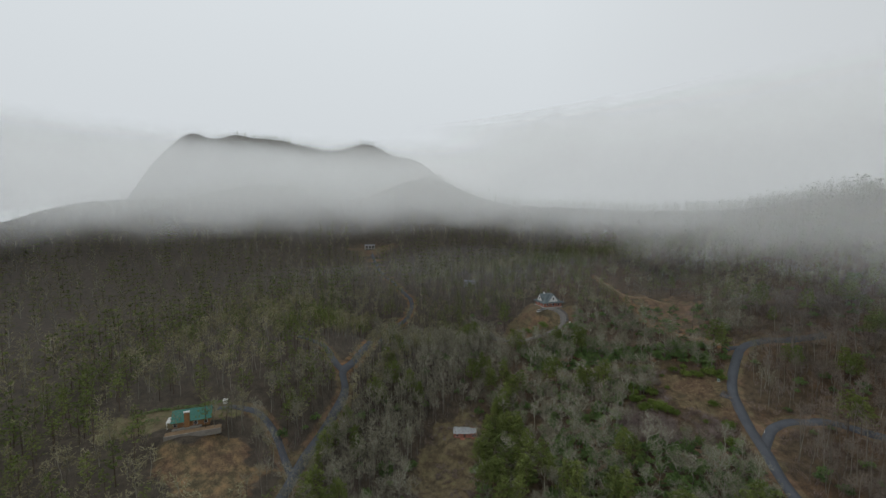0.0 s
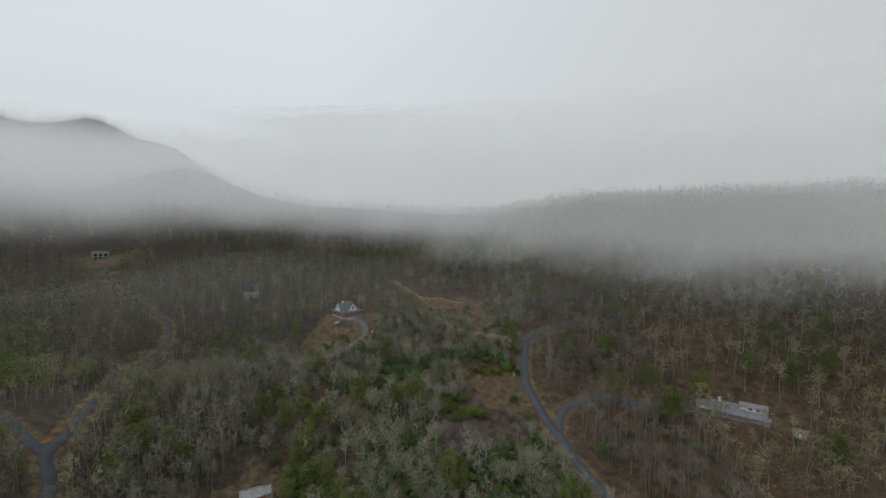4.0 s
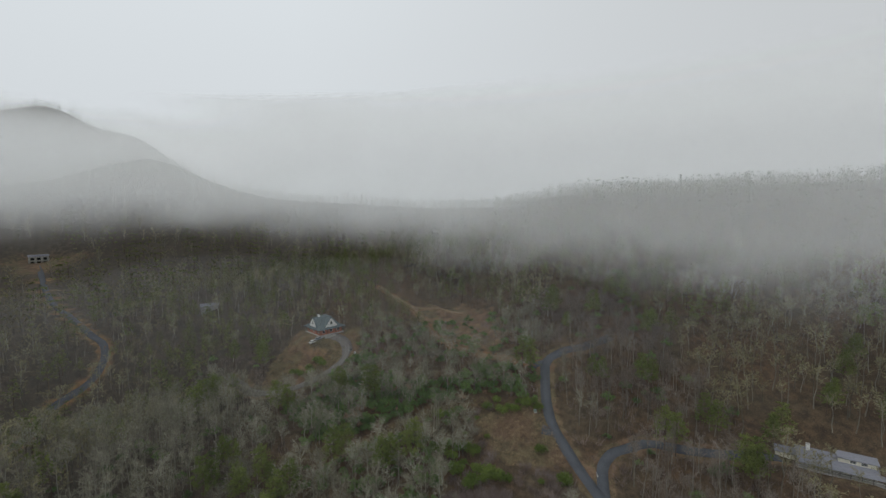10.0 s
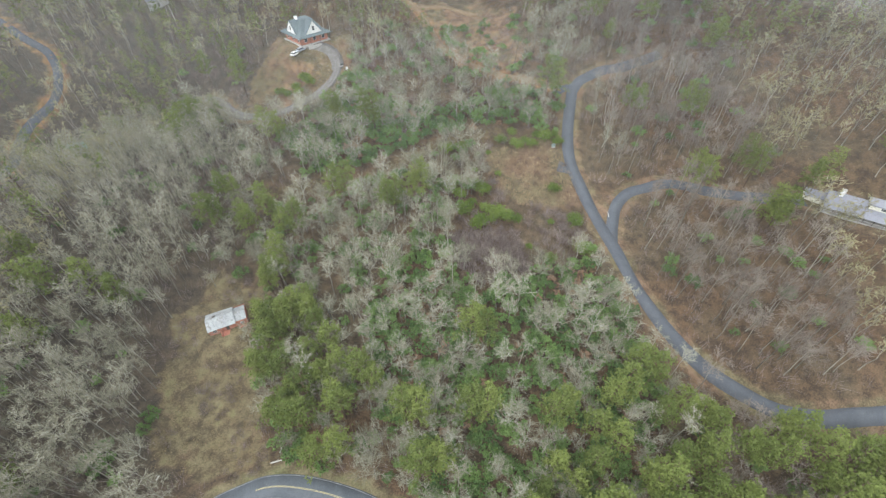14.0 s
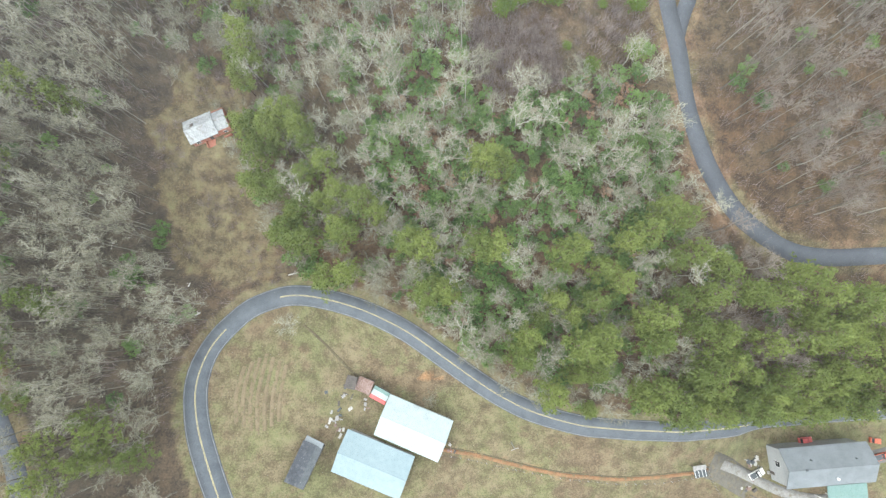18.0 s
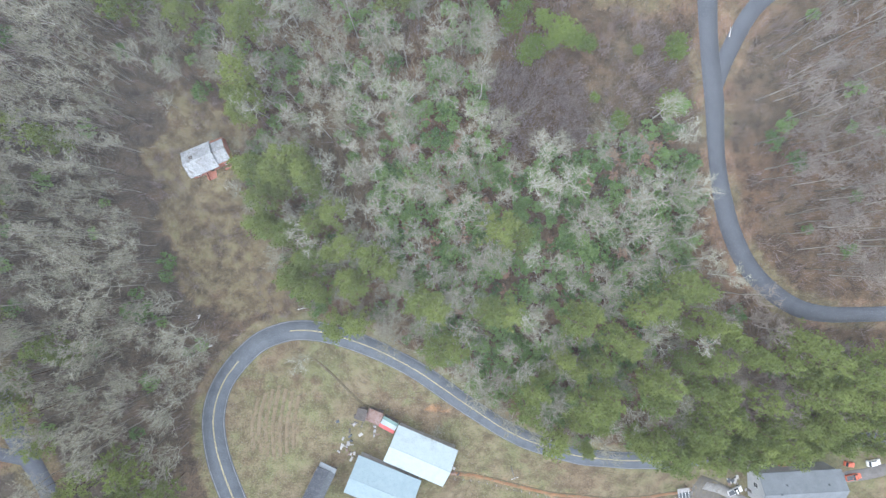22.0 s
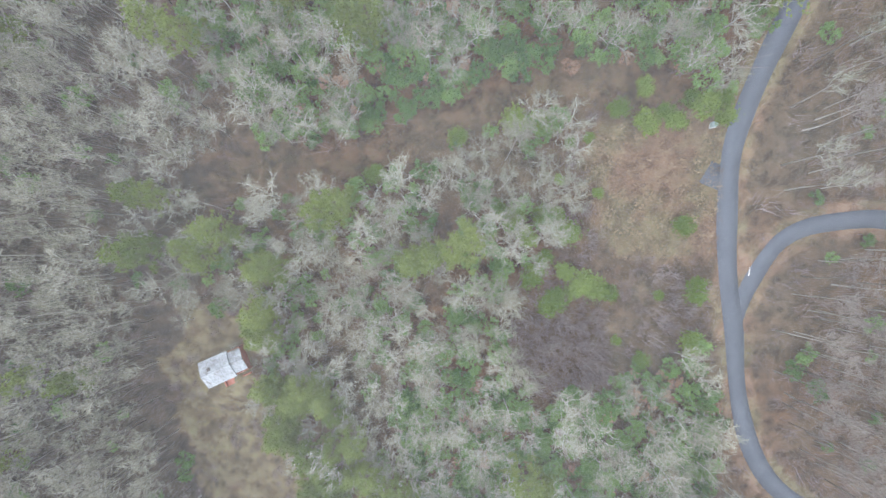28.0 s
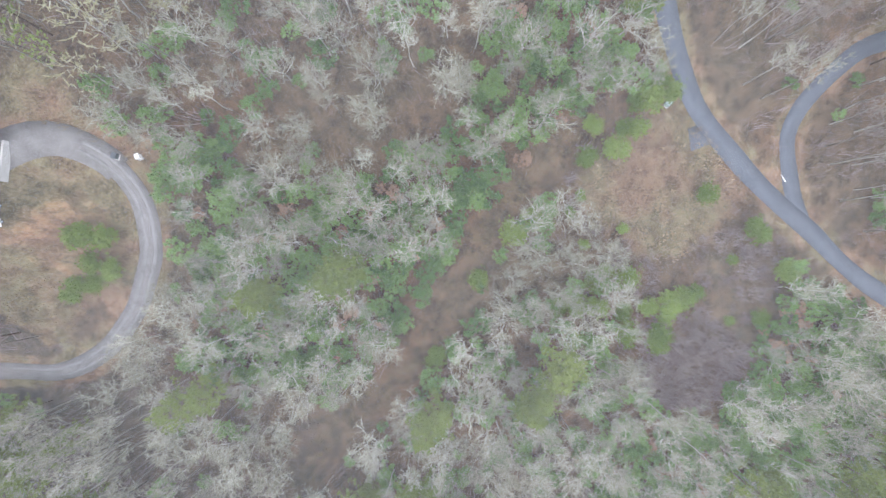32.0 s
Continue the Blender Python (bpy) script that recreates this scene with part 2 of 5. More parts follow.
# ---- plan: ways and open places ----
def smooth(points, step=2.0):
    """A smooth line through the corner points, as an array of x, y."""
    p = [Vector((*q, 0)) for q in points]
    p = [p[0] * 2 - p[1], *p, p[-1] * 2 - p[-2]]
    out = []
    for a, b, c, d in zip(p, p[1:], p[2:], p[3:]):
        k = max(2, int((c - b).length / step))
        for i in range(k):
            t = i / k
            out.append(0.5 * ((2 * b) + (c - a) * t + (2 * a - 5 * b + 4 * c - d) * t * t + (3 * b - a - 3 * c + d) * t ** 3))
    out.append(p[-2])
    return np.array([(v.x, v.y) for v in out])


COUNTY = smooth([(-40, -100), (-50, -60), (-58, -37), (-66, -17), (-69.8, -5), (-71.2, 5), (-69, 14), (-61, 24), (-52, 28.3), (-43, 29.3), (-32, 27.3), (-21, 23.6), (-10, 18), (0, 11), (9, 4.4), (18, -1.5), (28, -6.4), (39, -9.6), (50, -11.2), (76, -13), (110, -12), (160, -8), (260, 0)])
LANE = smooth([(260, 70), (190, 48), (150, 40), (124, 38), (106, 38), (94, 41.5), (83, 49), (74.5, 60), (70, 71), (67.3, 82), (65.5, 93), (62.6, 106), (60, 118), (58.2, 132), (58.6, 143), (61, 155), (65, 169)])
LANE_TOP = smooth([(65, 169), (69, 173.5), (78, 177), (92, 179), (106, 182)])
LOOP = smooth([(64.8, 95), (67.6, 104), (71, 112), (76, 117.5), (83, 120), (97, 120.5), (112, 114), (126, 110), (139, 107)])
WEST = smooth([(-95, -60), (-104, -28), (-108, -13), (-113, -2), (-119, 13), (-128, 39), (-134, 55), (-143, 64), (-145, 78), (-155, 105), (-185, 155), (-198, 188), (-193, 213), (-201, 233), (-222, 245), (-268, 280), (-310, 322), (-350, 365), (-375, 388)])
WEST_FORK = smooth([(-143, 64), (-152, 66), (-166, 72), (-190, 74)])
TEAL_DRIVE = smooth([(-113, -3), (-122, 1), (-130, 5), (-138, 8), (-148, 9), (-157, 6), (-166, 0)])
HOUSE_DRIVE = smooth([(-63, 217.5), (-55, 218.5), (-47, 216), (-43.5, 208), (-46, 200), (-54, 192.5), (-67, 187.5), (-81, 186), (-93, 189.5), (-103, 199), (-113, 205)])
TRACK = smooth([(-30, 269), (-17, 259), (-3, 248), (4, 232), (9, 219), (23, 197), (41, 182), (61, 171)])
TRACK_SPUR = smooth([(-3, 250), (12, 252), (30, 244)])
TRAIL = smooth([(38, 147), (28, 148.5), (17, 149), (1, 147), (-11, 141), (-26, 135), (-42, 134.5), (-56, 136), (-68, 131)])
CLAY_CUT = smooth([(0, -17), (20, -22), (34, -25), (50, -27), (66, -27), (78, -27), (84, -26)])
HOME_DRIVE = smooth([(89, -25), (96, -28), (103, -31.6), (110, -34.8), (117, -36.8), (125, -37.6)])
MUDDY_YARD = smooth([(84.5, -24.5), (90, -27), (95.5, -30.5), (101, -33.5)])
HOME_BACK = smooth([(141, -27), (149, -24.5), (159, -20.5), (172, -17), (190, -12)])
FIELD = [(-66, -45), (-68, 0), (-62, 19), (-44, 26), (-25, 21), (0, 6), (28, -11), (70, -17), (100, -15), (140, -12), (260, -8), (260, -260), (-40, -260)]
SHED_CLEARING = [(-79, 99), (-90, 84), (-88, 56), (-80, 34), (-48, 32), (-47, 38), (-54, 54), (-61, 70), (-60, 97)]
MEADOW = [(22, 146), (52, 147), (57, 130), (59, 92), (38, 87), (30, 80), (16, 79), (7, 92), (9, 108), (22, 117), (21, 133)]
TAN_MEADOW = [(24, 141), (52, 146), (57, 130), (56, 112), (33, 112), (24, 130)]
BARE_PATCH = [(7, 100), (31, 100), (33, 82), (17, 78), (8, 88)]
TRACK_HILL = [(-4, 256), (34, 254), (50, 236), (50, 188), (24, 192), (10, 212)]
TEAL_LOT = [(-205, -32), (-172, 2), (-168, 6), (-152, 4), (-158, -14), (-172, -30), (-195, -40)]
TEAL_FIELD = [(-163, -27), (-137, -2), (-117, -16), (-117, -36), (-140, -42)]
HOUSE_LOT = [(-80, 226), (-62, 238), (-38, 226), (-36, 200), (-60, 193), (-84, 193), (-92, 205)]
RIGHT_LOT = [(132, 122), (150, 128), (182, 100), (176, 78), (160, 80), (138, 98)]
YARD = [(-38, 2), (-22, 6), (-14, 2), (8, -4), (10, -12), (-4, -22), (-30, -8)]
FAR_LOT = [(-415, 400), (-395, 432), (-358, 425), (-338, 398), (-335, 372), (-358, 352), (-388, 372)]


def inside(poly, x, y):
    hit = np.zeros(np.shape(x), bool)
    for (ax, ay), (bx, by) in zip(poly, poly[1:] + poly[:1]):
        hit ^= ((ay > y) != (by > y)) & (x < (bx - ax) * (y - ay) / ((by - ay) or 1e-9) + ax)
    return hit


def away(line, x, y):
    """Distance from each place to a line."""
    best = np.full(np.shape(x), 1e9)
    for (ax, ay), (bx, by) in zip(line[:-1:2], line[2::2]):
        dx, dy = bx - ax, by - ay
        t = np.clip(((x - ax) * dx + (y - ay) * dy) / (dx * dx + dy * dy), 0, 1)
        best = np.minimum(best, np.hypot(x - ax - t * dx, y - ay - t * dy))
    return best


def soft_inside(poly, x, y, wobble=0.0):
    return inside(poly, x + wobble * np.sin(y * 0.33), y + wobble * np.sin(x * 0.29 + 2))


# ---- ground: one sheet to the horizon ----
def graded(lo, hi, fine, reach):
    core = list(np.arange(lo, hi + 0.1, fine))
    for sign, edge in ((-1, lo), (1, hi)):
        step, at = fine, edge
        while abs(at) < reach:
            step *= 1.17
            at += sign * step
            core.append(at)
    return np.array(sorted(core))


def sheet(xs, ys):
    gx, gy = np.meshgrid(xs, ys)
    v = np.stack([gx.ravel(), gy.ravel(), ground(gx, gy).ravel()], 1)
    i = np.arange(len(xs) * len(ys)).reshape(len(ys), len(xs))
    f = np.stack([i[:-1, :-1], i[:-1, 1:], i[1:, 1:], i[1:, :-1]], -1).reshape(-1, 4)
    return v, f


def mesh_of(name, v, f, mats=(), tone=None, index=None):
    me = bpy.data.meshes.new(name)
    v, f = np.asarray(v, np.float32), np.asarray(f, np.int32)
    me.vertices.add(len(v))
    me.vertices.foreach_set("co", v.ravel())
    me.loops.add(f.size)
    me.loops.foreach_set("vertex_index", f.ravel())
    me.polygons.add(len(f))
    me.polygons.foreach_set("loop_start", np.arange(len(f), dtype=np.int32) * f.shape[1])
    if index is not None:
        me.polygons.foreach_set("material_index", np.asarray(index, np.int32))
    me.update(calc_edges=True)
    for m in mats:
        me.materials.append(m)
    if tone is not None:
        me.attributes.new("tone", "FLOAT", "POINT").data.foreach_set("value", np.asarray(tone, np.float32))
    return me


xs = np.array(sorted({*graded(-185, 190, 2.2, 3500), *np.arange(-1150, -520, 18.0)}))
ys = np.array(sorted({*graded(-60, 290, 2.2, 3500), *np.arange(500, 1080, 18.0)}))
v, f = sheet(xs, ys)
land = mesh_of("ground", v, f)
land.polygons.foreach_set("use_smooth", np.ones(len(f), bool))
gx, gy = v[:, 0], v[:, 1]
verge = np.zeros(len(v))
for way, half in ((COUNTY, 3.1), (LANE, 2.4), (LANE_TOP, 2.4), (LOOP, 2.2), (WEST, 2.3), (TEAL_DRIVE, 2), (WEST_FORK, 2), (HOUSE_DRIVE, 2)):
    verge = np.maximum(verge, np.clip((half + 3.4 - away(way, gx, gy)) / 2.0, 0, 1))
zone = np.zeros((len(v), 4))
zone[:, 0] = np.maximum.reduce([1.0 * inside(FIELD, gx, gy), 0.4 * soft_inside(TEAL_FIELD, gx, gy, 4), 0.9 * inside(TEAL_LOT, gx, gy), 0.50 * soft_inside(SHED_CLEARING, gx, gy, 2)])
zone[:, 1] = np.maximum.reduce([verge * 0.9, 1.0 * soft_inside(TAN_MEADOW, gx, gy, 1.5), 0.62 * soft_inside(SHED_CLEARING, gx, gy, 2), 0.3 * soft_inside(MEADOW, gx, gy, 2),
                                0.8 * soft_inside(TRACK_HILL, gx, gy, 3), 0.8 * soft_inside(HOUSE_LOT, gx, gy, 2), 0.35 * inside(RIGHT_LOT, gx, gy), 0.9 * inside(FAR_LOT, gx, gy),
                                0.85 * soft_inside(TEAL_FIELD, gx, gy, 4), 0.85 * np.clip(2.2 - 2 * np.hypot((gx + 53) / 12, (gy - 1) / 16), 0, 1), 0.5 * inside(YARD, gx, gy), np.clip((3.8 - away(TRAIL, gx, gy)) / 2, 0, 0.33)])
zone[:, 2] = np.maximum.reduce([np.clip((2.4 - away(CLAY_CUT, gx, gy)) / 2, 0, 0.34), 0.28 * soft_inside(TRACK_HILL, gx, gy, 4), 0.3 * (np.hypot(gx + 62, gy - 206) < 11),
                                np.clip((4.0 - away(TRACK, gx, gy)) / 2, 0, 0.55), np.clip((6.0 - away(WEST[len(WEST) // 4:], gx, gy)) / 3, 0, 0.45), 0.33 * soft_inside(TEAL_FIELD, gx, gy, 4), 0.5 * (np.hypot((gx + 4) / 5, (gy - 4) / 2.4) < 1)])
zone[:, 0] *= np.clip((away(COUNTY, gx, gy) - 3) / 5, 0, 1) * 0.85 + 0.15
zone[:, 0] = np.maximum(zone[:, 0], np.clip((7.0 - away(COUNTY, gx, gy)) / 2.2, 0, 0.78))
zone[:, 3] = 1
land.attributes.new("zone", "FLOAT_COLOR", "POINT").data.foreach_set("color", zone.astype(np.float32).ravel())

m, n, l, b = material("forest_floor_and_fields", 0.95)
at = n.new("ShaderNodeAttribute")
at.attribute_name = "zone"
sep = n.new("ShaderNodeSeparateColor")
l.new(at.outputs["Color"], sep.inputs[0])
broad, mid, fine = noise_at(n, l, 0.035, 5), noise_at(n, l, 0.28, 6), noise_at(n, l, 2.2, 6)
fac = calc(n, l, "MULTIPLY_ADD", fine, 0.5, calc(n, l, "MULTIPLY", mid, 0.5))
litter = mix(n, l, ramp(n, l, broad, [(0.4, (0, 0, 0)), (0.62, (1, 1, 1))]), ramp(n, l, fac, [(0.42, (0.042, 0.027, 0.016)), (0.59, (0.138, 0.082, 0.043))]),
             ramp(n, l, fac, [(0.42, (0.044, 0.033, 0.02)), (0.59, (0.122, 0.092, 0.055))]))
grass = mix(n, l, ramp(n, l, noise_at(n, l, 0.09, 9, rough=0.72), [(0.40, (0, 0, 0)), (0.58, (1, 1, 1))]), ramp(n, l, fac, [(0.41, (0.08, 0.076, 0.034)), (0.59, (0.175, 0.172, 0.08))]),
            ramp(n, l, fac, [(0.41, (0.095, 0.074, 0.042)), (0.59, (0.21, 0.17, 0.10))]))
bare_soil = ramp(n, l, fac, [(0.41, (0.085, 0.06, 0.036)), (0.59, (0.185, 0.135, 0.082))])
grass = mix(n, l, ramp(n, l, noise_at(n, l, 0.055, 8, rough=0.68), [(0.53, (0, 0, 0)), (0.59, (0.85, 0.85, 0.85))]), grass, bare_soil)
straw = mix(n, l, ramp(n, l, noise_at(n, l, 0.09, 5), [(0.42, (0, 0, 0)), (0.58, (1, 1, 1))]), ramp(n, l, fac, [(0.41, (0.082, 0.05, 0.031)), (0.59, (0.21, 0.135, 0.083))]),
            ramp(n, l, fac, [(0.41, (0.062, 0.05, 0.027)), (0.59, (0.17, 0.14, 0.075))]))
clay = ramp(n, l, fac, [(0.41, (0.20, 0.09, 0.035)), (0.59, (0.40, 0.21, 0.095))])
ragged = calc(n, l, "MULTIPLY_ADD", mid, 1.1, -0.55)


def edge(channel):
    return ramp(n, l, calc(n, l, "ADD", sep.outputs[channel], calc(n, l, "MULTIPLY", ragged, 0.7)), [(0.3, (0, 0, 0)), (0.72, (1, 1, 1))])


place = n.new("ShaderNodeSeparateXYZ")
tc = n.new("ShaderNodeTexCoord")
l.new(tc.outputs["Object"], place.inputs[0])
westward = n.new("ShaderNodeMapRange")
westward.inputs[1].default_value, westward.inputs[2].default_value, westward.inputs[3].default_value, westward.inputs[4].default_value = -105, -45, 0.85, 0
l.new(calc(n, l, "MULTIPLY_ADD", ragged, 40.0, place.outputs[0]), westward.inputs[0])
litter = mix(n, l, westward.outputs[0], litter, ramp(n, l, fac, [(0.38, (0.036, 0.03, 0.023)), (0.64, (0.105, 0.088, 0.068))]))
col = mix(n, l, edge(1), litter, straw)
col = mix(n, l, edge(0), col, grass)
col = mix(n, l, edge(2), col, clay)
l.new(col, b.inputs["Base Color"])
bump(n, l, b, fac, 0.9, 0.45)
land.materials.append(m)
tagged(new("ground", land), "hilly ground with brown leaf litter, dry grass and clay", "ground", kind="structure")


# ---- helpers for things ----
def part(name, bm, mat, parent, label="", smooth_shade=False):
    me = bpy.data.meshes.new(name)
    bm.normal_update()
    bm.to_mesh(me)
    bm.free()
    me.materials.append(mat)
    if smooth_shade:
        me.polygons.foreach_set("use_smooth", np.ones(len(me.polygons), bool))
    ob = new(name, me)
    ob.parent = parent
    if label:
        ob["label"] = label
    return ob


def thing(name, x, y, turn, label, category, group="", z=None, kind=""):
    ob = new(name)
    ob.empty_display_size = 0.5
    ob.matrix_world = pose(x, y, gz(x, y) if z is None else z, 0, 0, turn)
    return tagged(ob, label, category, group, kind)


def box(bm, x0, y0, z0, x1, y1, z1, bevel=0.0):
    vs = [bm.verts.new(c) for c in ((x0, y0, z0), (x1, y0, z0), (x1, y1, z0), (x0, y1, z0), (x0, y0, z1), (x1, y0, z1), (x1, y1, z1), (x0, y1, z1))]
    fs = [bm.faces.new([vs[i] for i in q]) for q in ((3, 2, 1, 0), (4, 5, 6, 7), (0, 1, 5, 4), (1, 2, 6, 5), (2, 3, 7, 6), (3, 0, 4, 7))]
    if bevel:
        bmesh.ops.bevel(bm, geom=list({e for fa in fs for e in fa.edges}), offset=bevel, segments=1, affect="EDGES")
    return bm


def B(*a, bevel=0.0):
    return box(bmesh.new(), *a, bevel=bevel)


def prism(points, x0, x1):
    """An outline in y, z drawn out along x."""
    bm = bmesh.new()
    a, c = [bm.verts.new((x0, y, z)) for y, z in points], [bm.verts.new((x1, y, z)) for y, z in points]
    bm.faces.new(a[::-1])
    bm.faces.new(c)
    for i in range(len(points)):
        j = (i + 1) % len(points)
        bm.faces.new((a[i], a[j], c[j], c[i]))
    bmesh.ops.recalc_face_normals(bm, faces=bm.faces)
    return bm


def tube(bm, a, c, r0, r1, sides=6):
    a, c = Vector(a), Vector(c)
    q = (c - a).to_track_quat("Z", "Y")
    ring = [[bm.verts.new(p + q @ Vector((r * math.cos(k * math.tau / sides), r * math.sin(k * math.tau / sides), 0))) for k in range(sides)] for p, r in ((a, r0), (c, r1))]
    for k in range(sides):
        j = (k + 1) % sides
        bm.faces.new((ring[0][k], ring[0][j], ring[1][j], ring[1][k]))
    bm.faces.new(ring[1])
    bm.faces.new(ring[0][::-1])
    return bm


def gable_roof(parent, length, width, eave, ridge, mat, over=0.5, seams=0.0, off=0.0, thick=0.14, label="", x=0.0, y=0.0, gable=None):
    """Two slopes with a ridge along x; raised seams on sheet metal; gable walls below."""
    L, W = length / 2 + over, width / 2 + over
    s = (ridge - eave) / (width / 2)
    lo = eave - s * over
    for sign in (-1, 1):
        slope = part("roof_slope", prism([(y + off, ridge), (y + off, ridge + thick), (y + sign * W, lo + thick), (y + sign * W, lo)], x - L, x + L), mat, parent, label)
        if seams:
            k = int(2 * L / seams)
            for i in range(k + 1):
                sx = x - L + 0.06 + (2 * L - 0.12) * i / k
                bm = prism([(y + off, ridge + thick), (y + off, ridge + thick + 0.06), (y + sign * W, lo + thick + 0.06), (y + sign * W, lo + thick)], sx - 0.03, sx + 0.03)
                part("seam", bm, mat, slope)
    part("ridge_cap", prism([(y + off - 0.2, ridge + thick - 0.02), (y + off, ridge + thick + 0.1), (y + off + 0.2, ridge + thick - 0.02)], x - L, x + L), mat, parent)
    if gable:
        for sx in (-1, 1):
            part("gable_wall", prism([(y - width / 2, eave), (y + off, ridge - 0.02), (y + width / 2, eave)], *sorted((x + sx * (length / 2 - 0.2), x + sx * length / 2))), gable, parent)


def window(parent, x, y, z, w, h, face, frame_mat=None, name="window"):
    """face: the way that it looks, in degrees in the plan."""
    t = pose(x, y, z, 0, 0, face)
    bm = bmesh.new()
    for a in ((-w / 2 - .08, -.02, -.08, w / 2 + .08, .07, 0), (-w / 2 - .08, -.02, h, w / 2 + .08, .07, h + .08), (-w / 2 - .08, -.02, 0, -w / 2, .07, h), (w / 2, -.02, 0, w / 2 + .08, .07, h), (-w / 2, -.02, h / 2 - .03, w / 2, .06, h / 2 + .03)):
        box(bm, *a)
    bm.transform(t)
    fr = part(name, bm, frame_mat or WHITE_PAINT, parent)
    bm = B(-w / 2, -.02, 0, w / 2, .03, h)
    bm.transform(t)
    part("pane", bm, GLASS, fr)


def walls(parent, length, width, low, high, mat, x=0.0, y=0.0, name="wall"):
    a, c, t = length / 2, width / 2, 0.2
    for q in ((-a, -c, a, -c + t), (-a, c - t, a, c), (-a, -c + t, -a + t, c - t), (a - t, -c + t, a, c - t)):
        part(name, B(x + q[0], y + q[1], low, x + q[2], y + q[3], high), mat, parent)


# ---- roads ----
def ribbon(name, line, half, lift, mat, label, left=None, right=None, parent=None, kind="structure", category="road", thick=0.4):
    """A strip along a line that lies on the land; left and right: its edges from the middle."""
    lo, hi = (-half, half) if left is None else (left, right)
    d = np.gradient(line, axis=0)
    d /= np.linalg.norm(d, axis=1)[:, None]
    side = np.stack([d[:, 1], -d[:, 0]], 1)
    cuts = np.linspace(lo, hi, 3 if hi - lo > 1 else 2)
    rows, k = [], len(cuts) + 2
    for p, s in zip(line, side):
        row = [(p[0] + s[0] * c, p[1] + s[1] * c) for c in (cuts[0], *cuts, cuts[-1])]
        for i, (x, y) in enumerate(row):
            rows.append((x, y, lift - (thick if i in (0, k - 1) else 0)))
    rows = np.array(rows)
    rows[:, 2] += ground(rows[:, 0], rows[:, 1])
    i = np.arange(len(rows)).reshape(-1, k)
    f = np.stack([i[:-1, :-1], i[:-1, 1:], i[1:, 1:], i[1:, :-1]], -1).reshape(-1, 4)[:, ::-1]
    ob = new(name, mesh_of(name, rows, f, [mat]))
    ob.parent = parent
    return tagged(ob, label, category, kind=kind) if parent is None else tagged(ob, label)


county = ribbon("county_road", COUNTY, 3.15, 0.14, ASPHALT, "two-lane grey asphalt road with worn yellow centre line")
gap = int(np.argmin(np.hypot(COUNTY[:, 0] + 58, COUNTY[:, 1] - 25.5)))
for off in (-0.17, 0.06):
    ribbon("centre_line", COUNTY[:gap - 3], 0, 0.19, YELLOW, "", off, off + 0.11, county, thick=0.01)
    ribbon("centre_line", COUNTY[gap + 4:], 0, 0.19, YELLOW, "", off, off + 0.11, county, thick=0.01)
for off in (-2.96, 2.82):
    ribbon("edge_line", COUNTY, 0, 0.19, WHITE_LINE, "", off, off + 0.14, county, thick=0.01)
ribbon("lane_road", np.vstack([LANE, LANE_TOP[1:]]), 2.35, 0.15, LANE_ASPHALT, "narrow blue-grey asphalt lane through the woods")
ribbon("loop_drive", LOOP, 2.1, 0.12, LANE_ASPHALT, "dark asphalt drive curving off the lane")
ribbon("stub_road", smooth([(59, 129.4), (55.5, 130.6), (52.6, 131.8)]), 2.5, 0.12, LANE_ASPHALT, "short asphalt stub beside the dry meadow")
ribbon("top_stub_road", smooth([(66, 171), (62, 171.5), (58, 169.5)]), 2.0, 0.12, LANE_ASPHALT, "asphalt stub at the top of the lane")
ribbon("west_road", WEST, 2.05, 0.15, LANE_ASPHALT, "winding blue-grey asphalt road in the valley")
ribbon("west_fork_road", WEST_FORK, 2.1, 0.12, LANE_ASPHALT, "asphalt side road at the fork")
ribbon("teal_drive", TEAL_DRIVE, 1.65, 0.12, LANE_ASPHALT, "curved asphalt drive up to the log house")
ribbon("house_drive", HOUSE_DRIVE, 2.2, 0.15, GRAVEL, "grey gravel drive in a wide loop")
for off in (-1.25, 0.55):
    ribbon("wheel_track", HOUSE_DRIVE[10:], 0, 0.17, TRACK_GRAVEL, "pale worn wheel track in the gravel", off, off + 0.7, thick=0.02)
ribbon("parking_apron", HOUSE_DRIVE[:14], 3.1, 0.17, GRAVEL, "wide grey gravel apron by the knoll house")
ribbon("dirt_track", TRACK, 1.7, 0.12, DIRT, "tan dirt track up the hillside")
ribbon("dirt_spur", TRACK_SPUR, 1.4, 0.14, DIRT, "tan dirt spur across the cleared slope")
ribbon("muddy_yard", MUDDY_YARD, 4.6, 0.06, MUD_YARD, "grey muddy yard beside the gravel drive", category="yard")
ribbon("home_drive", HOME_DRIVE, 1.6, 0.14, PALE_GRAVEL, "pale gravel drive before the grey house")
ribbon("home_back_drive", HOME_BACK, 2.6, 0.12, GRAVEL, "grey gravel yard behind the grey house")
ribbon("ditch", smooth([(-42, 20.5), (-36, 15.5), (-30, 9.5), (-26, 5.5), (-23, 4.6)]), 0.38, 0.05, MUD_AND_SHADE, "dark muddy ditch behind the sheds", category="ditch")
ribbon("clay_bank", CLAY_CUT, 0, 0.07, CLAY, "bare orange clay bank across the field", -0.5, 0.62, category="bank")
# the small bank's shadow, put in as a dark strip along its edge
ribbon("bank_shadow", CLAY_CUT, 0, 0.04, MUD_AND_SHADE, "dark strip painted as the clay bank's shadow", -0.95, -0.5, category="bank")
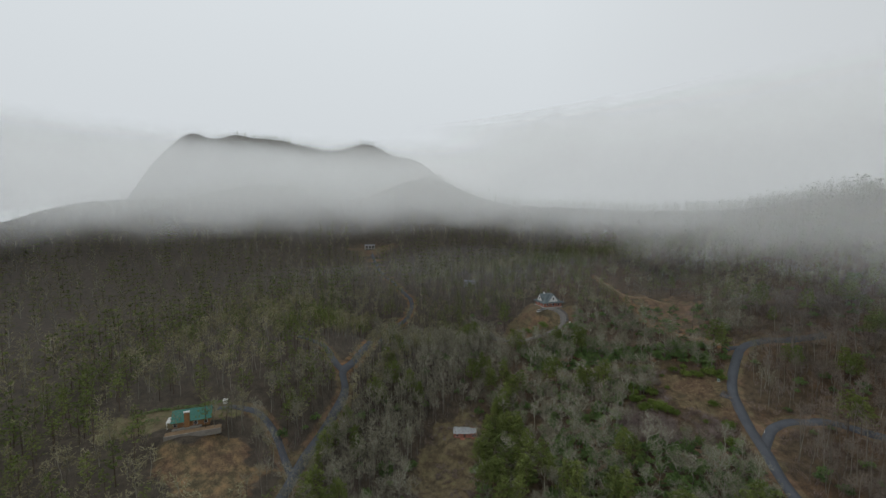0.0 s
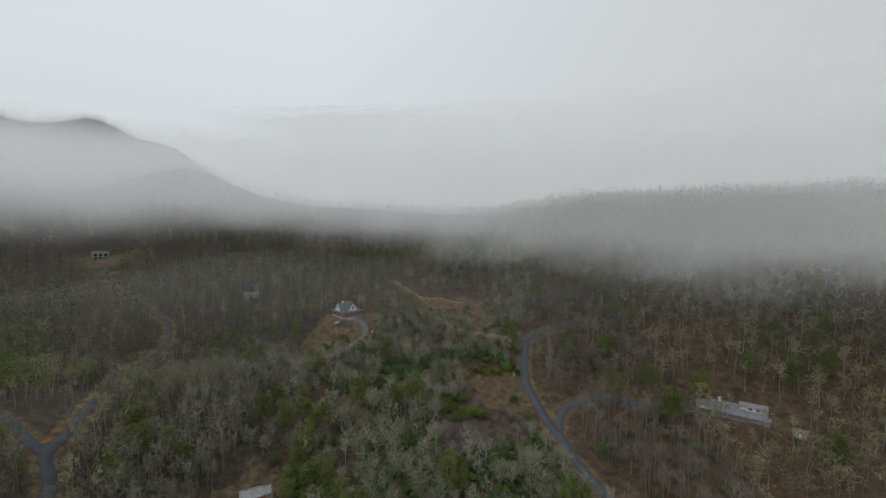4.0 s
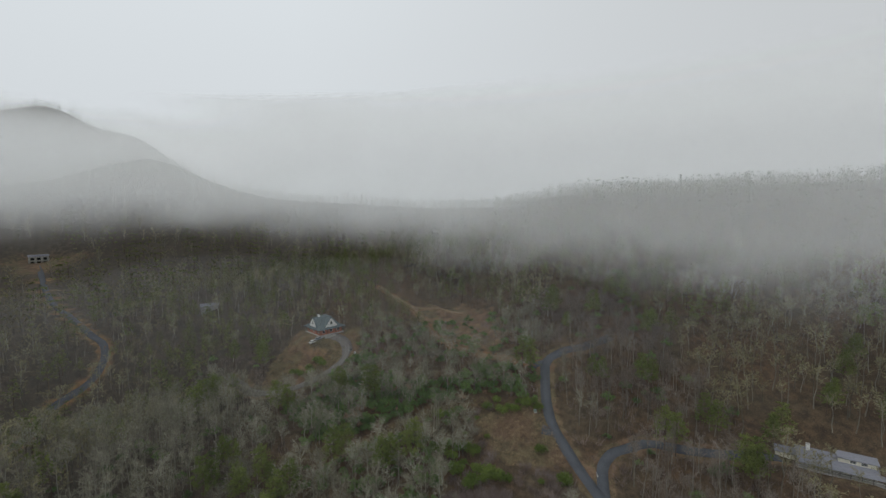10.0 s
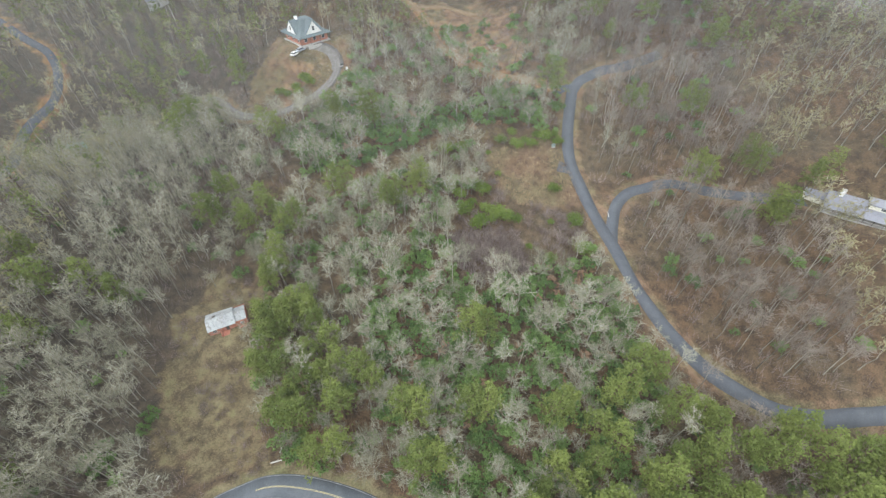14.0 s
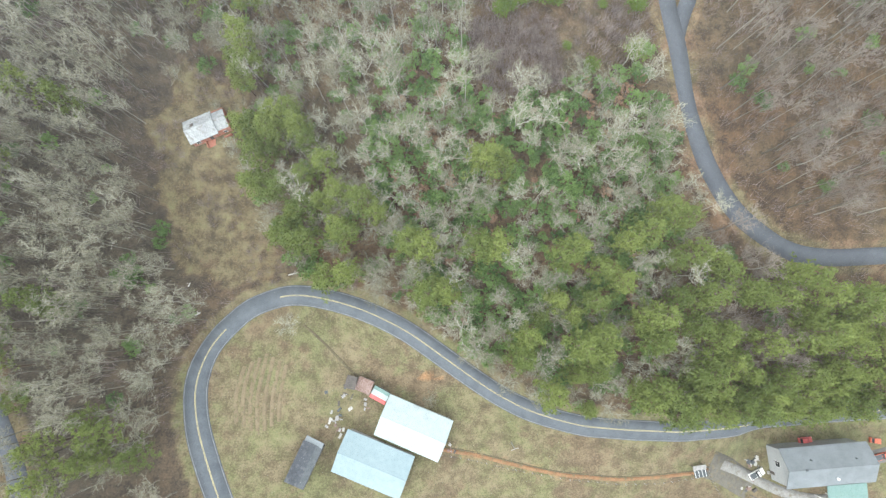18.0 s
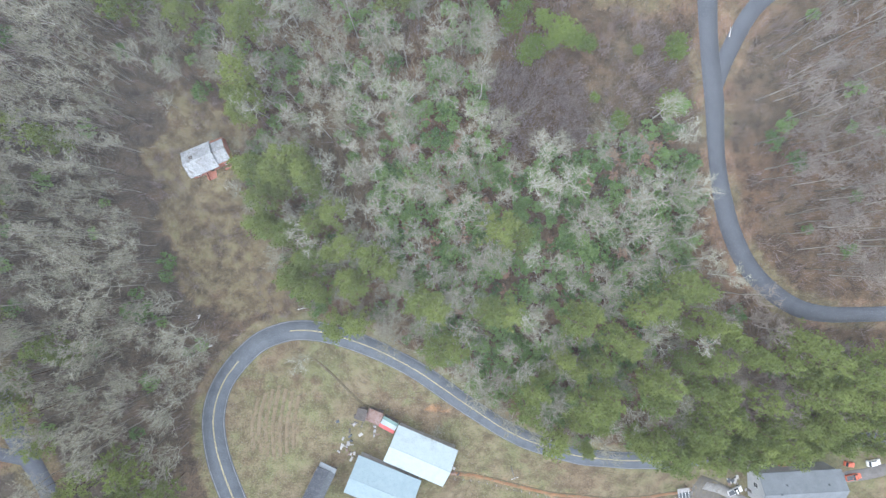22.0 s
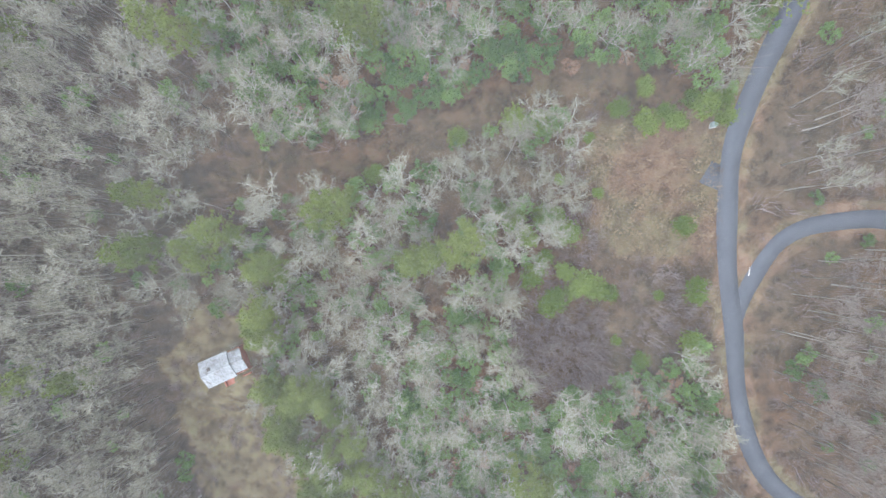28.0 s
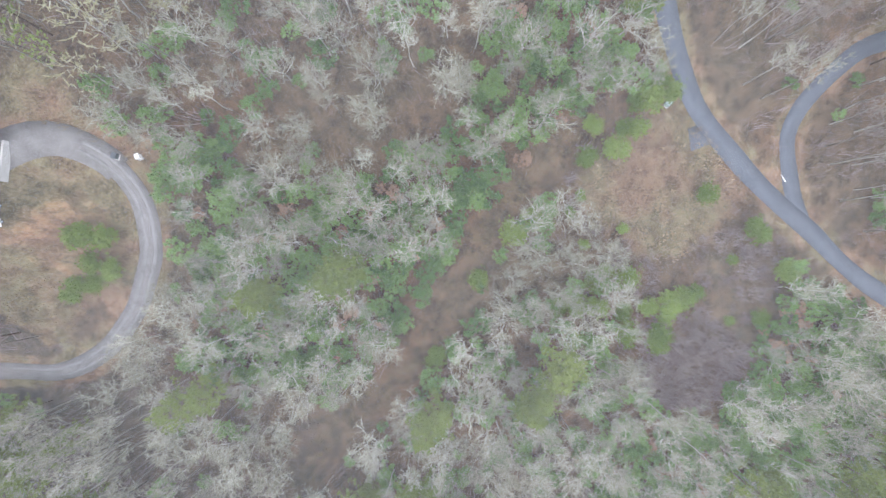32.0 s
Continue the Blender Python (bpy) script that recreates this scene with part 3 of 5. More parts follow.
for k in range(7):
    off = -7.0 + 2.3 * k
    ribbon("furrow", smooth([(-53.5 + off * 0.85, -11 + abs(off) * 0.5), (-54 + off * 0.9, 0), (-52.5 + off * 0.85, 12 - abs(off) * 0.5)]), 0.55, 0.05, FURROW, "pale furrow in the garden plot", category="garden")


# ---- trees: templates as vertex and triangle arrays ----
class Pieces:
    """Collects triangles of a tree template, with a material number each."""

    def __init__(self):
        self.v, self.f, self.m = [], [], []

    def limb(self, a, b, r0, r1, sides, mat):
        a, b = Vector(a), Vector(b)
        q = (b - a).to_track_quat("Z", "Y")
        k = len(self.v)
        ring = [q @ Vector((math.cos(i * math.tau / sides), math.sin(i * math.tau / sides), 0)) for i in range(sides)]
        self.v += [tuple(a + o * r0) for o in ring]
        if r1 <= 0:
            self.v.append(tuple(b))
            for i in range(sides):
                self.f.append((k + i, k + (i + 1) % sides, k + sides))
                self.m.append(mat)
        else:
            self.v += [tuple(b + o * r1) for o in ring]
            for i in range(sides):
                j = (i + 1) % sides
                self.f += [(k + i, k + j, k + sides + j), (k + i, k + sides + j, k + sides + i)]
                self.m += [mat, mat]

    def blade(self, a, b, width, mat):
        """A thin pyramid, three-sided, from a to b: a needle tuft or a leaf."""
        self.limb(a, b, width, 0, 3, mat)

    def sliver(self, a, b, width, rng, mat):
        """A fine twig: one narrow triangle."""
        d = b - a
        side = d.cross(Vector((rng.gauss(0, 0.8), rng.gauss(0, 0.8), 1))).normalized() * (width / 2)
        k = len(self.v)
        self.v += [tuple(a + side), tuple(a - side), tuple(b)]
        self.f.append((k, k + 1, k + 2))
        self.m.append(mat)

    def leaf(self, c, size, rng, mat, flat=0.5):
        n = Vector((rng.gauss(0, flat), rng.gauss(0, flat), 1)).normalized()
        q = n.to_track_quat("Z", "Y")
        k, t = len(self.v), rng.uniform(0, math.tau)
        for u, w, h in ((-1, 0, 0), (0, 0.5, -0.22), (1, 0, 0), (0, -0.5, -0.22)):
            e = Vector((u * math.cos(t) - w * math.sin(t), u * math.sin(t) + w * math.cos(t), h))
            self.v.append(tuple(Vector(c) + q @ (e * size)))
        self.f += [(k, k + 2, k + 1), (k, k + 3, k + 2)]
        self.m += [mat] * 2

    def leaflet(self, c, size, rng, mat):
        """A small leaf spray: one triangle, more or less level."""
        t, k = rng.uniform(0, math.tau), len(self.v)
        for w in (0, 2.3, 4.0):
            self.v.append((c[0] + size * math.cos(t + w), c[1] + size * math.sin(t + w), c[2] + rng.gauss(0, 0.85) * size))
        self.f.append((k, k + 1, k + 2))
        self.m.append(mat)

    def done(self):
        return np.array(self.v, np.float32), np.array(self.f, np.int32), np.array(self.m, np.int32)


def bare_tree(seed, limbs, subs, twigs, sides=5, high=1.0, clear=0.42, wide=1.0, girth=1.0, fine=1.0):
    """Leafless broadleaf tree about 15 m high: a trunk that breaks up into spreading limbs, forks, branchlets and fine twigs."""
    rng, p = random.Random(seed), Pieces()
    h = 15.0 * high
    at, r, spine = Vector((0, 0, -0.4)), 0.22 * girth, []
    for i in range(4):
        nxt = at + Vector((rng.gauss(0, 0.3), rng.gauss(0, 0.3), h * 0.8 / 4))
        p.limb(at, nxt, r, r * 0.74, sides, 0)
        spine.append((at, nxt, r))
        at, r = nxt, r * 0.74
    for i in range(limbs):
        f = clear + (0.99 - clear) * (i + rng.random()) / limbs
        a, b, rr = spine[min(3, int(f * 4))]
        start = a.lerp(b, (f * 4) % 1)
        ang = i * 2.4 + rng.uniform(-0.5, 0.5)
        reach = 4.6 * wide * rng.uniform(0.75, 1.2) * (1.0 - 0.45 * f)
        d = Vector((math.cos(ang), math.sin(ang), rng.uniform(0.35, 0.8) + 0.9 * f)).normalized()
        bend = Vector((rng.gauss(0, 0.35), rng.gauss(0, 0.35), rng.uniform(-0.1, 0.35)))
        mid = start + d * reach * 0.5
        end = mid + (d + bend).normalized() * reach * 0.55
        w = max(rr * 0.37, 0.045) * girth
        p.limb(start, mid, w, w * 0.68, 3, 1)
        p.limb(mid, end, w * 0.68, w * 0.12, 3, 1)
        for j in range(subs):
            t = 0.22 + 0.78 * (j + rng.random()) / subs
            s = start.lerp(mid, t * 2) if t < 0.5 else mid.lerp(end, t * 2 - 1)
            out = (d * 0.75 + Vector((rng.gauss(0, 0.75), rng.gauss(0, 0.75), rng.gauss(0.15, 0.35)))).normalized()
            far = reach * rng.uniform(0.4, 0.65) * (1.15 - 0.35 * t)
            e = s + out * far
            p.limb(s, e, w * 0.42, 0, 3, 1)
            for k in range(twigs):
                s2 = s.lerp(e, 0.12 + 0.88 * (k + rng.random()) / twigs)
                way = (out + Vector((rng.gauss(0, 0.85), rng.gauss(0, 0.85), rng.gauss(0.1, 0.45)))).normalized()
                e2 = s2 + way * far * rng.uniform(0.45, 0.85)
                p.sliver(s2, e2, 0.085 * fine, rng, 1 if k % 3 == 0 else 2)
                for u in range(3):
                    s3 = s2.lerp(e2, rng.uniform(0.3, 0.9))
                    p.sliver(s3, s3 + (way + Vector((rng.gauss(0, 0.9), rng.gauss(0, 0.9), rng.gauss(0.1, 0.4)))).normalized() * far * rng.uniform(0.25, 0.55), 0.065 * fine, rng, 2)
    return p.done()


def pine_tree(seed, whorls, arms, tufts, high=1.0, blades=9, size=1.0, low=0.42):
    """Pine 16 m high: bare lower trunk, clumped needles on arms above."""
    rng, p = random.Random(seed), Pieces()
    h = 16.0 * high
    lean = Vector((rng.gauss(0, 0.3), rng.gauss(0, 0.3), 0))
    p.limb((0, 0, -0.4), lean * 0.5 + Vector((0, 0, h * 0.5)), 0.22, 0.15, 5, 0)
    p.limb(lean * 0.5 + Vector((0, 0, h * 0.5)), lean + Vector((0, 0, h * 0.97)), 0.15, 0.03, 5, 0)
    for i in range(whorls):
        f = low + (0.98 - low) * i / (whorls - 1)
        z = h * f
        reach = 4.6 * high * (1.06 - f) ** 0.6 * 1.3 * rng.uniform(0.75, 1.1)
        for j in range(arms if f < 0.85 else max(2, arms - 2)):
            ang = i * 1.1 + j * math.tau / arms + rng.uniform(-0.35, 0.35)
            far = reach * rng.uniform(0.65, 1.1)
            a = lean * f + Vector((0, 0, z))
            e = a + Vector((math.cos(ang) * far, math.sin(ang) * far, far * rng.uniform(0.05, 0.4)))
            p.limb(a, e, 0.05, 0, 3, 0)
            for k in range(tufts):
                c = a.lerp(e, rng.uniform(0.35, 1.05)) + Vector((rng.gauss(0, 0.45), rng.gauss(0, 0.45), rng.gauss(0.1, 0.2)))
                for q in range(blades):
                    p.leaf(c + Vector((rng.gauss(0, 0.42), rng.gauss(0, 0.42), rng.gauss(0, 0.22))), rng.uniform(0.3, 0.52) * size, rng, 1, 0.9)
    return p.done()


def leafy_shrub(seed, stems, clumps, leaves, size=0.26, high=4.5, spread=2.0):
    """Evergreen laurel: crooked stems under a ragged crown of leaf clumps."""
    rng, p = random.Random(seed), Pieces()
    for i in range(stems):
        ang = rng.uniform(0, math.tau)
        p.limb((0, 0, -0.3), (math.cos(ang) * spread * 0.5, math.sin(ang) * spread * 0.5, high * 0.6), 0.07, 0.03, 3, 0)
    for i in range(clumps):
        a, rr = rng.uniform(0, math.tau), spread * math.sqrt(rng.random())
        c = Vector((rr * math.cos(a), rr * math.sin(a), high * (0.45 + 0.5 * rng.random() * (1.15 - rr / spread))))
        for k in range(leaves):
            p.leaflet(c + Vector((rng.gauss(0, 0.36), rng.gauss(0, 0.36), rng.gauss(0, 0.28))), size * rng.uniform(0.6, 1.3), rng, 1)
    return p.done()


def far_tree(seed):
    """A broadleaf tree for the far woods: trunk and a spray of branches."""
    rng, p = random.Random(seed), Pieces()
    p.limb((0, 0, -0.5), (rng.gauss(0, 0.3), rng.gauss(0, 0.3), 11), 0.24, 0.07, 3, 0)
    for i in range(8):
        f = 0.1 + 0.9 * (i + rng.random()) / 8
        ang = i * 2.4 + rng.uniform(-0.5, 0.5)
        s = Vector((0, 0, 11 * f))
        e = s + Vector((math.cos(ang), math.sin(ang), rng.uniform(0.7, 1.3))) * 2.6 * rng.uniform(0.8, 1.25)
        p.limb(s, e, 0.08, 0, 3, 1)
        for k in range(6):
            a = s.lerp(e, rng.uniform(0.3, 1))
            p.sliver(a, a + ((e - s).normalized() + Vector((rng.gauss(0, 0.7), rng.gauss(0, 0.7), rng.gauss(0.2, 0.4)))).normalized() * rng.uniform(1.2, 2.6), 0.34, rng, 2)
    return p.done()


def far_pine(seed):
    return pine_tree(seed, 4, 3, 2, blades=2, size=2.0, low=0.15)


def plant(name, template, places, mats, label, category, kind="stuff", sink=0.0):
    """Joins many trees, each a turned and scaled template, into one mesh. places: x, y, scale, turn, tone, template number."""
    vs, fs, ms, ts, base = [], [], [], [], 0
    places = np.asarray(places, float)
    if not len(places):
        return None
    z = ground(places[:, 0], places[:, 1])
    for (x, y, s, turn, tone, which), h in zip(places, z):
        v, f, m = template[int(which)]
        c, d = math.cos(turn) * s, math.sin(turn) * s
        w = np.empty_like(v)
        w[:, 0], w[:, 1], w[:, 2] = v[:, 0] * c - v[:, 1] * d + x, v[:, 0] * d + v[:, 1] * c + y, v[:, 2] * s + h - sink
        vs.append(w), fs.append(f + base), ms.append(m), ts.append(np.full(len(v), tone, np.float32))
        base += len(v)
    ob = new(name, mesh_of(name, np.concatenate(vs), np.concatenate(fs), mats, np.concatenate(ts), np.concatenate(ms)))
    return tagged(ob, label, category, kind=kind)


def split_tree(t, mat):
    """One material's share of a template, as a mesh of its own."""
    v, f, m = t
    f = f[m > 0] if mat else f[m == 0]
    used, inv = np.unique(f, return_inverse=True)
    return v[used], inv.reshape(-1, 3), (m[m > 0] - 1 if mat else None)


def grove(name, templates, places, mats, parts, label, category, group):
    """Single trees with a trunk and a crown, on shared meshes."""
    shared = []
    for t in templates:
        pair = []
        for i in (0, 1):
            v, f, index = split_tree(t, i)
            pair.append(mesh_of(f"{name}_{parts[i]}", v, f, [mats[0]] if i == 0 else mats[1:], index=index))
        shared.append(pair)
    for x, y, s, turn, tone, which in places:
        top = thing(name, x, y, math.degrees(turn), label, category, group)
        top.scale = (s, s, s)
        for i in (0, 1):
            ob = new(parts[i], shared[int(which)][i])
            ob.parent = top


# ---- where the trees stand ----
rng = np.random.default_rng(7)
cells = []
for step, lo, hi in ((5.7, 0, 135), (6.7, 135, 270), (9.0, 270, 340), (15.0, 340, 850)):
    gx, gy = np.meshgrid(np.arange(-830, 700, step), np.arange(-150, 860, step))
    x, y = (gx + rng.uniform(-0.45, 0.45, gx.shape) * step).ravel(), (gy + rng.uniform(-0.45, 0.45, gy.shape) * step).ravel()
    d = np.hypot(x * 0.95, y - 95)
    keep = (d >= lo) & (d < hi) & ((d < 740) | (x < -250))
    cells.append(np.stack([x[keep], y[keep], np.full(keep.sum(), step)], 1))
cells = np.concatenate(cells)
x, y = cells[:, 0], cells[:, 1]
bearing = np.degrees(np.arctan2(x - 24, y + 132))
ok = (bearing > -80) & (bearing < 62) & (y > -125)
for poly in (FIELD, SHED_CLEARING, MEADOW, TRACK_HILL, TEAL_LOT, TEAL_FIELD, HOUSE_LOT, RIGHT_LOT, FAR_LOT):
    ok &= ~inside(poly, x, y)
for way, gap in ((COUNTY, 5.5), (LANE, 8.8), (LANE_TOP, 3.4), (LOOP, 7.0), (WEST, 5.0), (WEST_FORK, 4), (TEAL_DRIVE, 4), (HOUSE_DRIVE, 7.0), (TRACK, 5.5), (TRAIL, 5.6)):
    ok &= away(way, x, y) > gap
ok &= np.hypot(x + 172, y - 181) > 9
ok &= np.hypot(x + 152, y - 268) > 8
x, y, step = x[ok], y[ok], cells[ok, 2]
N = len(x)
patch = np.sin(x * 0.041 + 1.0) * np.sin(y * 0.037 + 0.4) + 0.6 * np.sin(x * 0.093 + y * 0.07)


def near(points, r):
    best = np.full(N, 1e9)
    for px, py in points:
        best = np.minimum(best, np.hypot(x - px, y - py))
    return best < r


CORE = [(-10, 30), (10, 12), (40, 5), (64, 40), (66, 70), (56, 88), (36, 84), (16, 76), (4, 88), (-14, 92), (-22, 70)]
NORTH = [(-50, 142), (-20, 143), (8, 152), (48, 152), (52, 170), (30, 178), (14, 168), (0, 168), (-25, 186), (-30, 205), (-42, 205), (-42, 190), (-70, 170)]
BROWN = [(-28, 188), (-2, 170), (16, 171), (26, 190), (0, 208), (-16, 208)]
# pine stands: beside the shed clearing, above the county road, by the trail and along the lane
STANDS = [(-54, 77), (-55, 92), (-50, 69), (-43, 78), (-37, 73), (-34, 62), (-40, 52), (-30, 55), (-19, 51), (-30, 34), (-6, 40), (-1, 28), (14, 58), (11, 41), (32, 38),
          (44, 32), (48, 40), (53, 21), (58, 46), (62, 36), (71, 34), (86, 27), (92, 32), (103, 18), (78, 12), (93, 5), (69, 6), (104, 5), (124, -3), (116, 13), (77, -5.5), (88, -5), (97, -5.5), (106, -5.5), (115, -5.5), (126, -6), (136, -5), (146, -4), (110, 2), (133, 4), (84, 3), (99, -1)]
STANDS2 = [(-54, 62), (-47, 60), (-45, 46), (-38, 42), (-26, 46), (-46, 74), (65, -3), (86, -3), (38, 6), (-78, 128), (-80, 115), (-69, 113), (-60, 120), (-52, 109), (-56, 96), (-12, 113), (-5, 115), (-33, 124), (-104, 26), (-106, 84), (-117, 62),
           (-118, 78), (100, 115), (117, 118), (107, 148), (53, 163), (139, 110), (120, 96), (172, 122), (226, 155), (241, 151), (217, 128), (204, 141), (251, 165), (190, 133), (188, 110), (233, 140), (172, 68), (209, 113), (118, 98), (-126, 89), (-24, 160), (-40, 168), (-69, 162), (85, 151)]
clear_of = near(STANDS + STANDS2, 3.6)
chance = rng.random(N)
wild = (np.hypot(x, y - 95) > 125) & (chance < np.clip(0.40 + 0.3 * patch, 0.1, 0.7))
east = (x > 66) & (y > 45) & (y < 170)
is_pine = (wild & ~east) | ((x > 20) & (x < 130) & (y < 30) & (chance < 0.45))
thin = ((inside(CORE, x, y) | inside(NORTH, x, y)) & (rng.random(N) < 0.2)) | (inside(BROWN, x, y) & (rng.random(N) < 0.4))
ok = (~thin | is_pine) & ~clear_of
dist = np.hypot(x, y - 95)
size = rng.uniform(0.72, 1.2, N) * np.where(step > 8, 1.12, 1.0)
west_wood = (x < -85) & (y > -20)
tall = west_wood | (east & (chance < 0.8)) | (chance < 0.15)
rows = np.stack([x, y, size, rng.uniform(0, math.tau, N), rng.random(N), rng.integers(0, 3, N) + 3 * tall], 1)
stand_rows = [(px + dx, py + dy, rng.uniform(0.85, 1.15), rng.uniform(0, 6.28), rng.random(), rng.integers(0, 4))
              for px, py in STANDS + STANDS2 for dx, dy in ((rng.normal(0, 0.8) - 1.6, rng.normal(0, 1.2)), (rng.normal(0, 0.8) + 2.0, rng.normal(0, 1.2)))]
pine_rows = rows.copy()
pine_rows[:, 5] = rng.integers(0, 4, N)
in_sight = (x > -118) & (x < 128) & (y > -25) & (y < 212)

NEAR_BARE = [bare_tree(11 + k, 9, 5, 5, 4, 0.74 + 0.05 * k, 0.36, 1.28) for k in range(3)] + [bare_tree(15 + k, 8, 4, 6, 4, 1.25, 0.58, 1.1, 0.85) for k in range(3)]
MID_BARE = [bare_tree(31 + k, 6, 3, 3, 3, 0.9, 0.4, 1.25, fine=3.4) for k in range(3)] + [bare_tree(35 + k, 6, 3, 3, 3, 1.3, 0.55, 1.1, fine=3.4) for k in range(3)]
FAR_BARE = [far_tree(51 + k) for k in range(6)]
NEAR_PINE = [pine_tree(61 + k, 8, 6, 3, 1.0 + 0.06 * k, 9, 0.85) for k in range(4)]
MID_PINE = [pine_tree(66 + k, 6, 4, 2, 0.95, 4, 1.15) for k in range(4)]
FAR_PINE = [far_pine(71 + k) for k in range(4)]
SHRUB = [leafy_shrub(81 + k, 2, 28, 15, 0.26, 4.4, 2.5) for k in range(4)]
BUSH = [leafy_shrub(91 + k, 2, 26, 30, 0.15, 2.4, 1.35) for k in range(4)]

bare = ok & ~is_pine
close = bare & in_sight
order = np.argsort(np.where(close, np.hypot(x - 5, (y - 85) * 0.9), 1e9))
single = np.zeros(N, bool)
single[order[:290]] = True
single &= x < 72
yard_trees = [(-44.5, 20.5, 0.85, 0.3, 0.1, 0), (-3.0, -2.0, 0.66, 1.2, 0.2, 1), (-79, 95, 0.7, 2.0, 0.8, 0), (-67.5, 86.5, 0.5, 1.0, 0.7, 1)]
grove("bare_tree", NEAR_BARE, [*yard_trees, *rows[single]], [BARK, TWIG, SPRAY], ("trunk", "crown"), "leafless grey broadleaf tree on brown leaf litter", "tree", "bare winter trees")
EAST_BRANCH = living("brown_branches", (0.12, 0.10, 0.08), (0.33, 0.29, 0.24), 0.9)
EAST_SPRAY = living("brown_twigs", (0.12, 0.098, 0.08), (0.27, 0.23, 0.20), 0.9)
plant("eastern_woods", NEAR_BARE, rows[close & ~single & (x >= 72)], [BARK, EAST_BRANCH, EAST_SPRAY], "slender brown-grey bare woods on reddish leaf litter", "trees")
plant("bare_woods", NEAR_BARE, rows[close & ~single & (x < 72)], [BARK, TWIG, SPRAY], "leafless grey broadleaf woods on the slope", "trees")
gx, gy = np.meshgrid(np.arange(-150, -84, 6.0), np.arange(-20, 190, 6.0))
wx, wy = (gx + rng.uniform(-2.6, 2.6, gx.shape)).ravel(), (gy + rng.uniform(-2.6, 2.6, gy.shape)).ravel()
free = (away(WEST, wx, wy) > 5) & (away(WEST_FORK, wx, wy) > 4) & (away(TEAL_DRIVE, wx, wy) > 4) & (away(HOUSE_DRIVE, wx, wy) > 4) & (away(COUNTY, wx, wy) > 6)
for poly in (SHED_CLEARING, TEAL_LOT, TEAL_FIELD, HOUSE_LOT):
    free &= ~inside(poly, wx, wy)
POLE_TREE = [bare_tree(41 + k, 8, 4, 5, 4, 1.4, 0.58, 1.25, fine=1.15) for k in range(3)]
plant("western_woods", POLE_TREE, np.stack([wx, wy, rng.uniform(0.7, 1.1, len(wx)), rng.uniform(0, 6.28, len(wx)), rng.uniform(0.3, 0.95, len(wx)), rng.integers(0, 3, len(wx))], 1)[free], [BARK, WEST_BRANCH, SPRAY],
      "tall straight pale-trunked bare woods", "trees")
plant("hillside_woods", MID_BARE, rows[bare & ~in_sight & (dist < 260)], [BARK, HILL_BRANCH, HILL_SPRAY], "bare grey-brown winter woods on the hillside", "trees")
plant("distant_woods", FAR_BARE, rows[bare & ~in_sight & (dist >= 260)], [BARK, HILL_BRANCH, HILL_SPRAY], "distant bare woods fading into mist", "trees")
pine_close = is_pine & ok & in_sight
order = np.argsort(np.where(pine_close, np.hypot(x - 5, (y - 85) * 0.9), 1e9))
lone = np.zeros(N, bool)
lone[order[: min(150, pine_close.sum())]] = True
grove("pine_tree", NEAR_PINE, [*stand_rows, *pine_rows[lone]], [PINE_BARK, NEEDLE], ("trunk", "crown"), "yellow-green pine with clumped needles", "tree", "pines among the bare trees")
plant("pine_woods", NEAR_PINE, pine_rows[pine_close & ~lone], [PINE_BARK, NEEDLE], "yellow-green pines on the slope", "trees")
plant("hillside_pines", MID_PINE, pine_rows[is_pine & ~in_sight & (dist < 270)], [PINE_BARK, NEEDLE], "olive green pines scattered through the hillside woods", "trees")
plant("distant_pines", FAR_PINE, pine_rows[is_pine & ~in_sight & (dist >= 270)], [PINE_BARK, NEEDLE], "scattered pines in the distant woods", "trees")

# trees along the far crest
cx, cy = np.meshgrid(np.arange(-1130, -560, 11.0), np.arange(440, 1060, 11.0))
cx, cy = (cx + rng.uniform(-4, 4, cx.shape)).ravel(), (cy + rng.uniform(-4, 4, cy.shape)).ravel()
top = np.abs((cx + 826) * 0.68 - (cy - 858) * 0.73) < 26
plant("crest_woods", FAR_PINE, np.stack([cx, cy, rng.uniform(0.7, 1.3, len(cx)), rng.uniform(0, 6.28, len(cx)), rng.random(len(cx)), rng.integers(0, 4, len(cx))], 1)[top], [PINE_BARK, NEEDLE],
      "dark trees along the distant ridge crest", "trees", sink=7.0)

# evergreen understorey, dry brush and grass tufts
gx, gy = np.meshgrid(np.arange(-130, 135, 3.1), np.arange(-10, 232, 3.1))
x, y = (gx + rng.uniform(-1.6, 1.6, gx.shape)).ravel(), (gy + rng.uniform(-1.6, 1.6, gy.shape)).ravel()
wood = np.ones(len(x), bool)
for poly in (FIELD, SHED_CLEARING, MEADOW, HOUSE_LOT, TEAL_FIELD):
    wood &= ~inside(poly, x, y)
for way in (COUNTY, LANE, LANE_TOP, LOOP, WEST, HOUSE_DRIVE, TRAIL):
    wood &= away(way, x, y) > 4.4
dense = np.where(inside(CORE, x, y), 0.8, np.where(inside(NORTH, x, y), 0.85, np.where((x < 12) & (x > -52) & (y > 88) & (y < 134), 0.36, np.where((x < 62) & (x > -60), 0.18, 0.05))))
pick = wood & (rng.random(len(x)) < dense)
plant("laurel_thicket", SHRUB, np.stack([x, y, rng.uniform(0.55, 1.15, len(x)), rng.uniform(0, 6.28, len(x)), rng.random(len(x)), rng.integers(0, 4, len(x))], 1)[pick], [PINE_BARK, LAUREL],
      "dark green evergreen shrubs under bare trees", "shrubs")
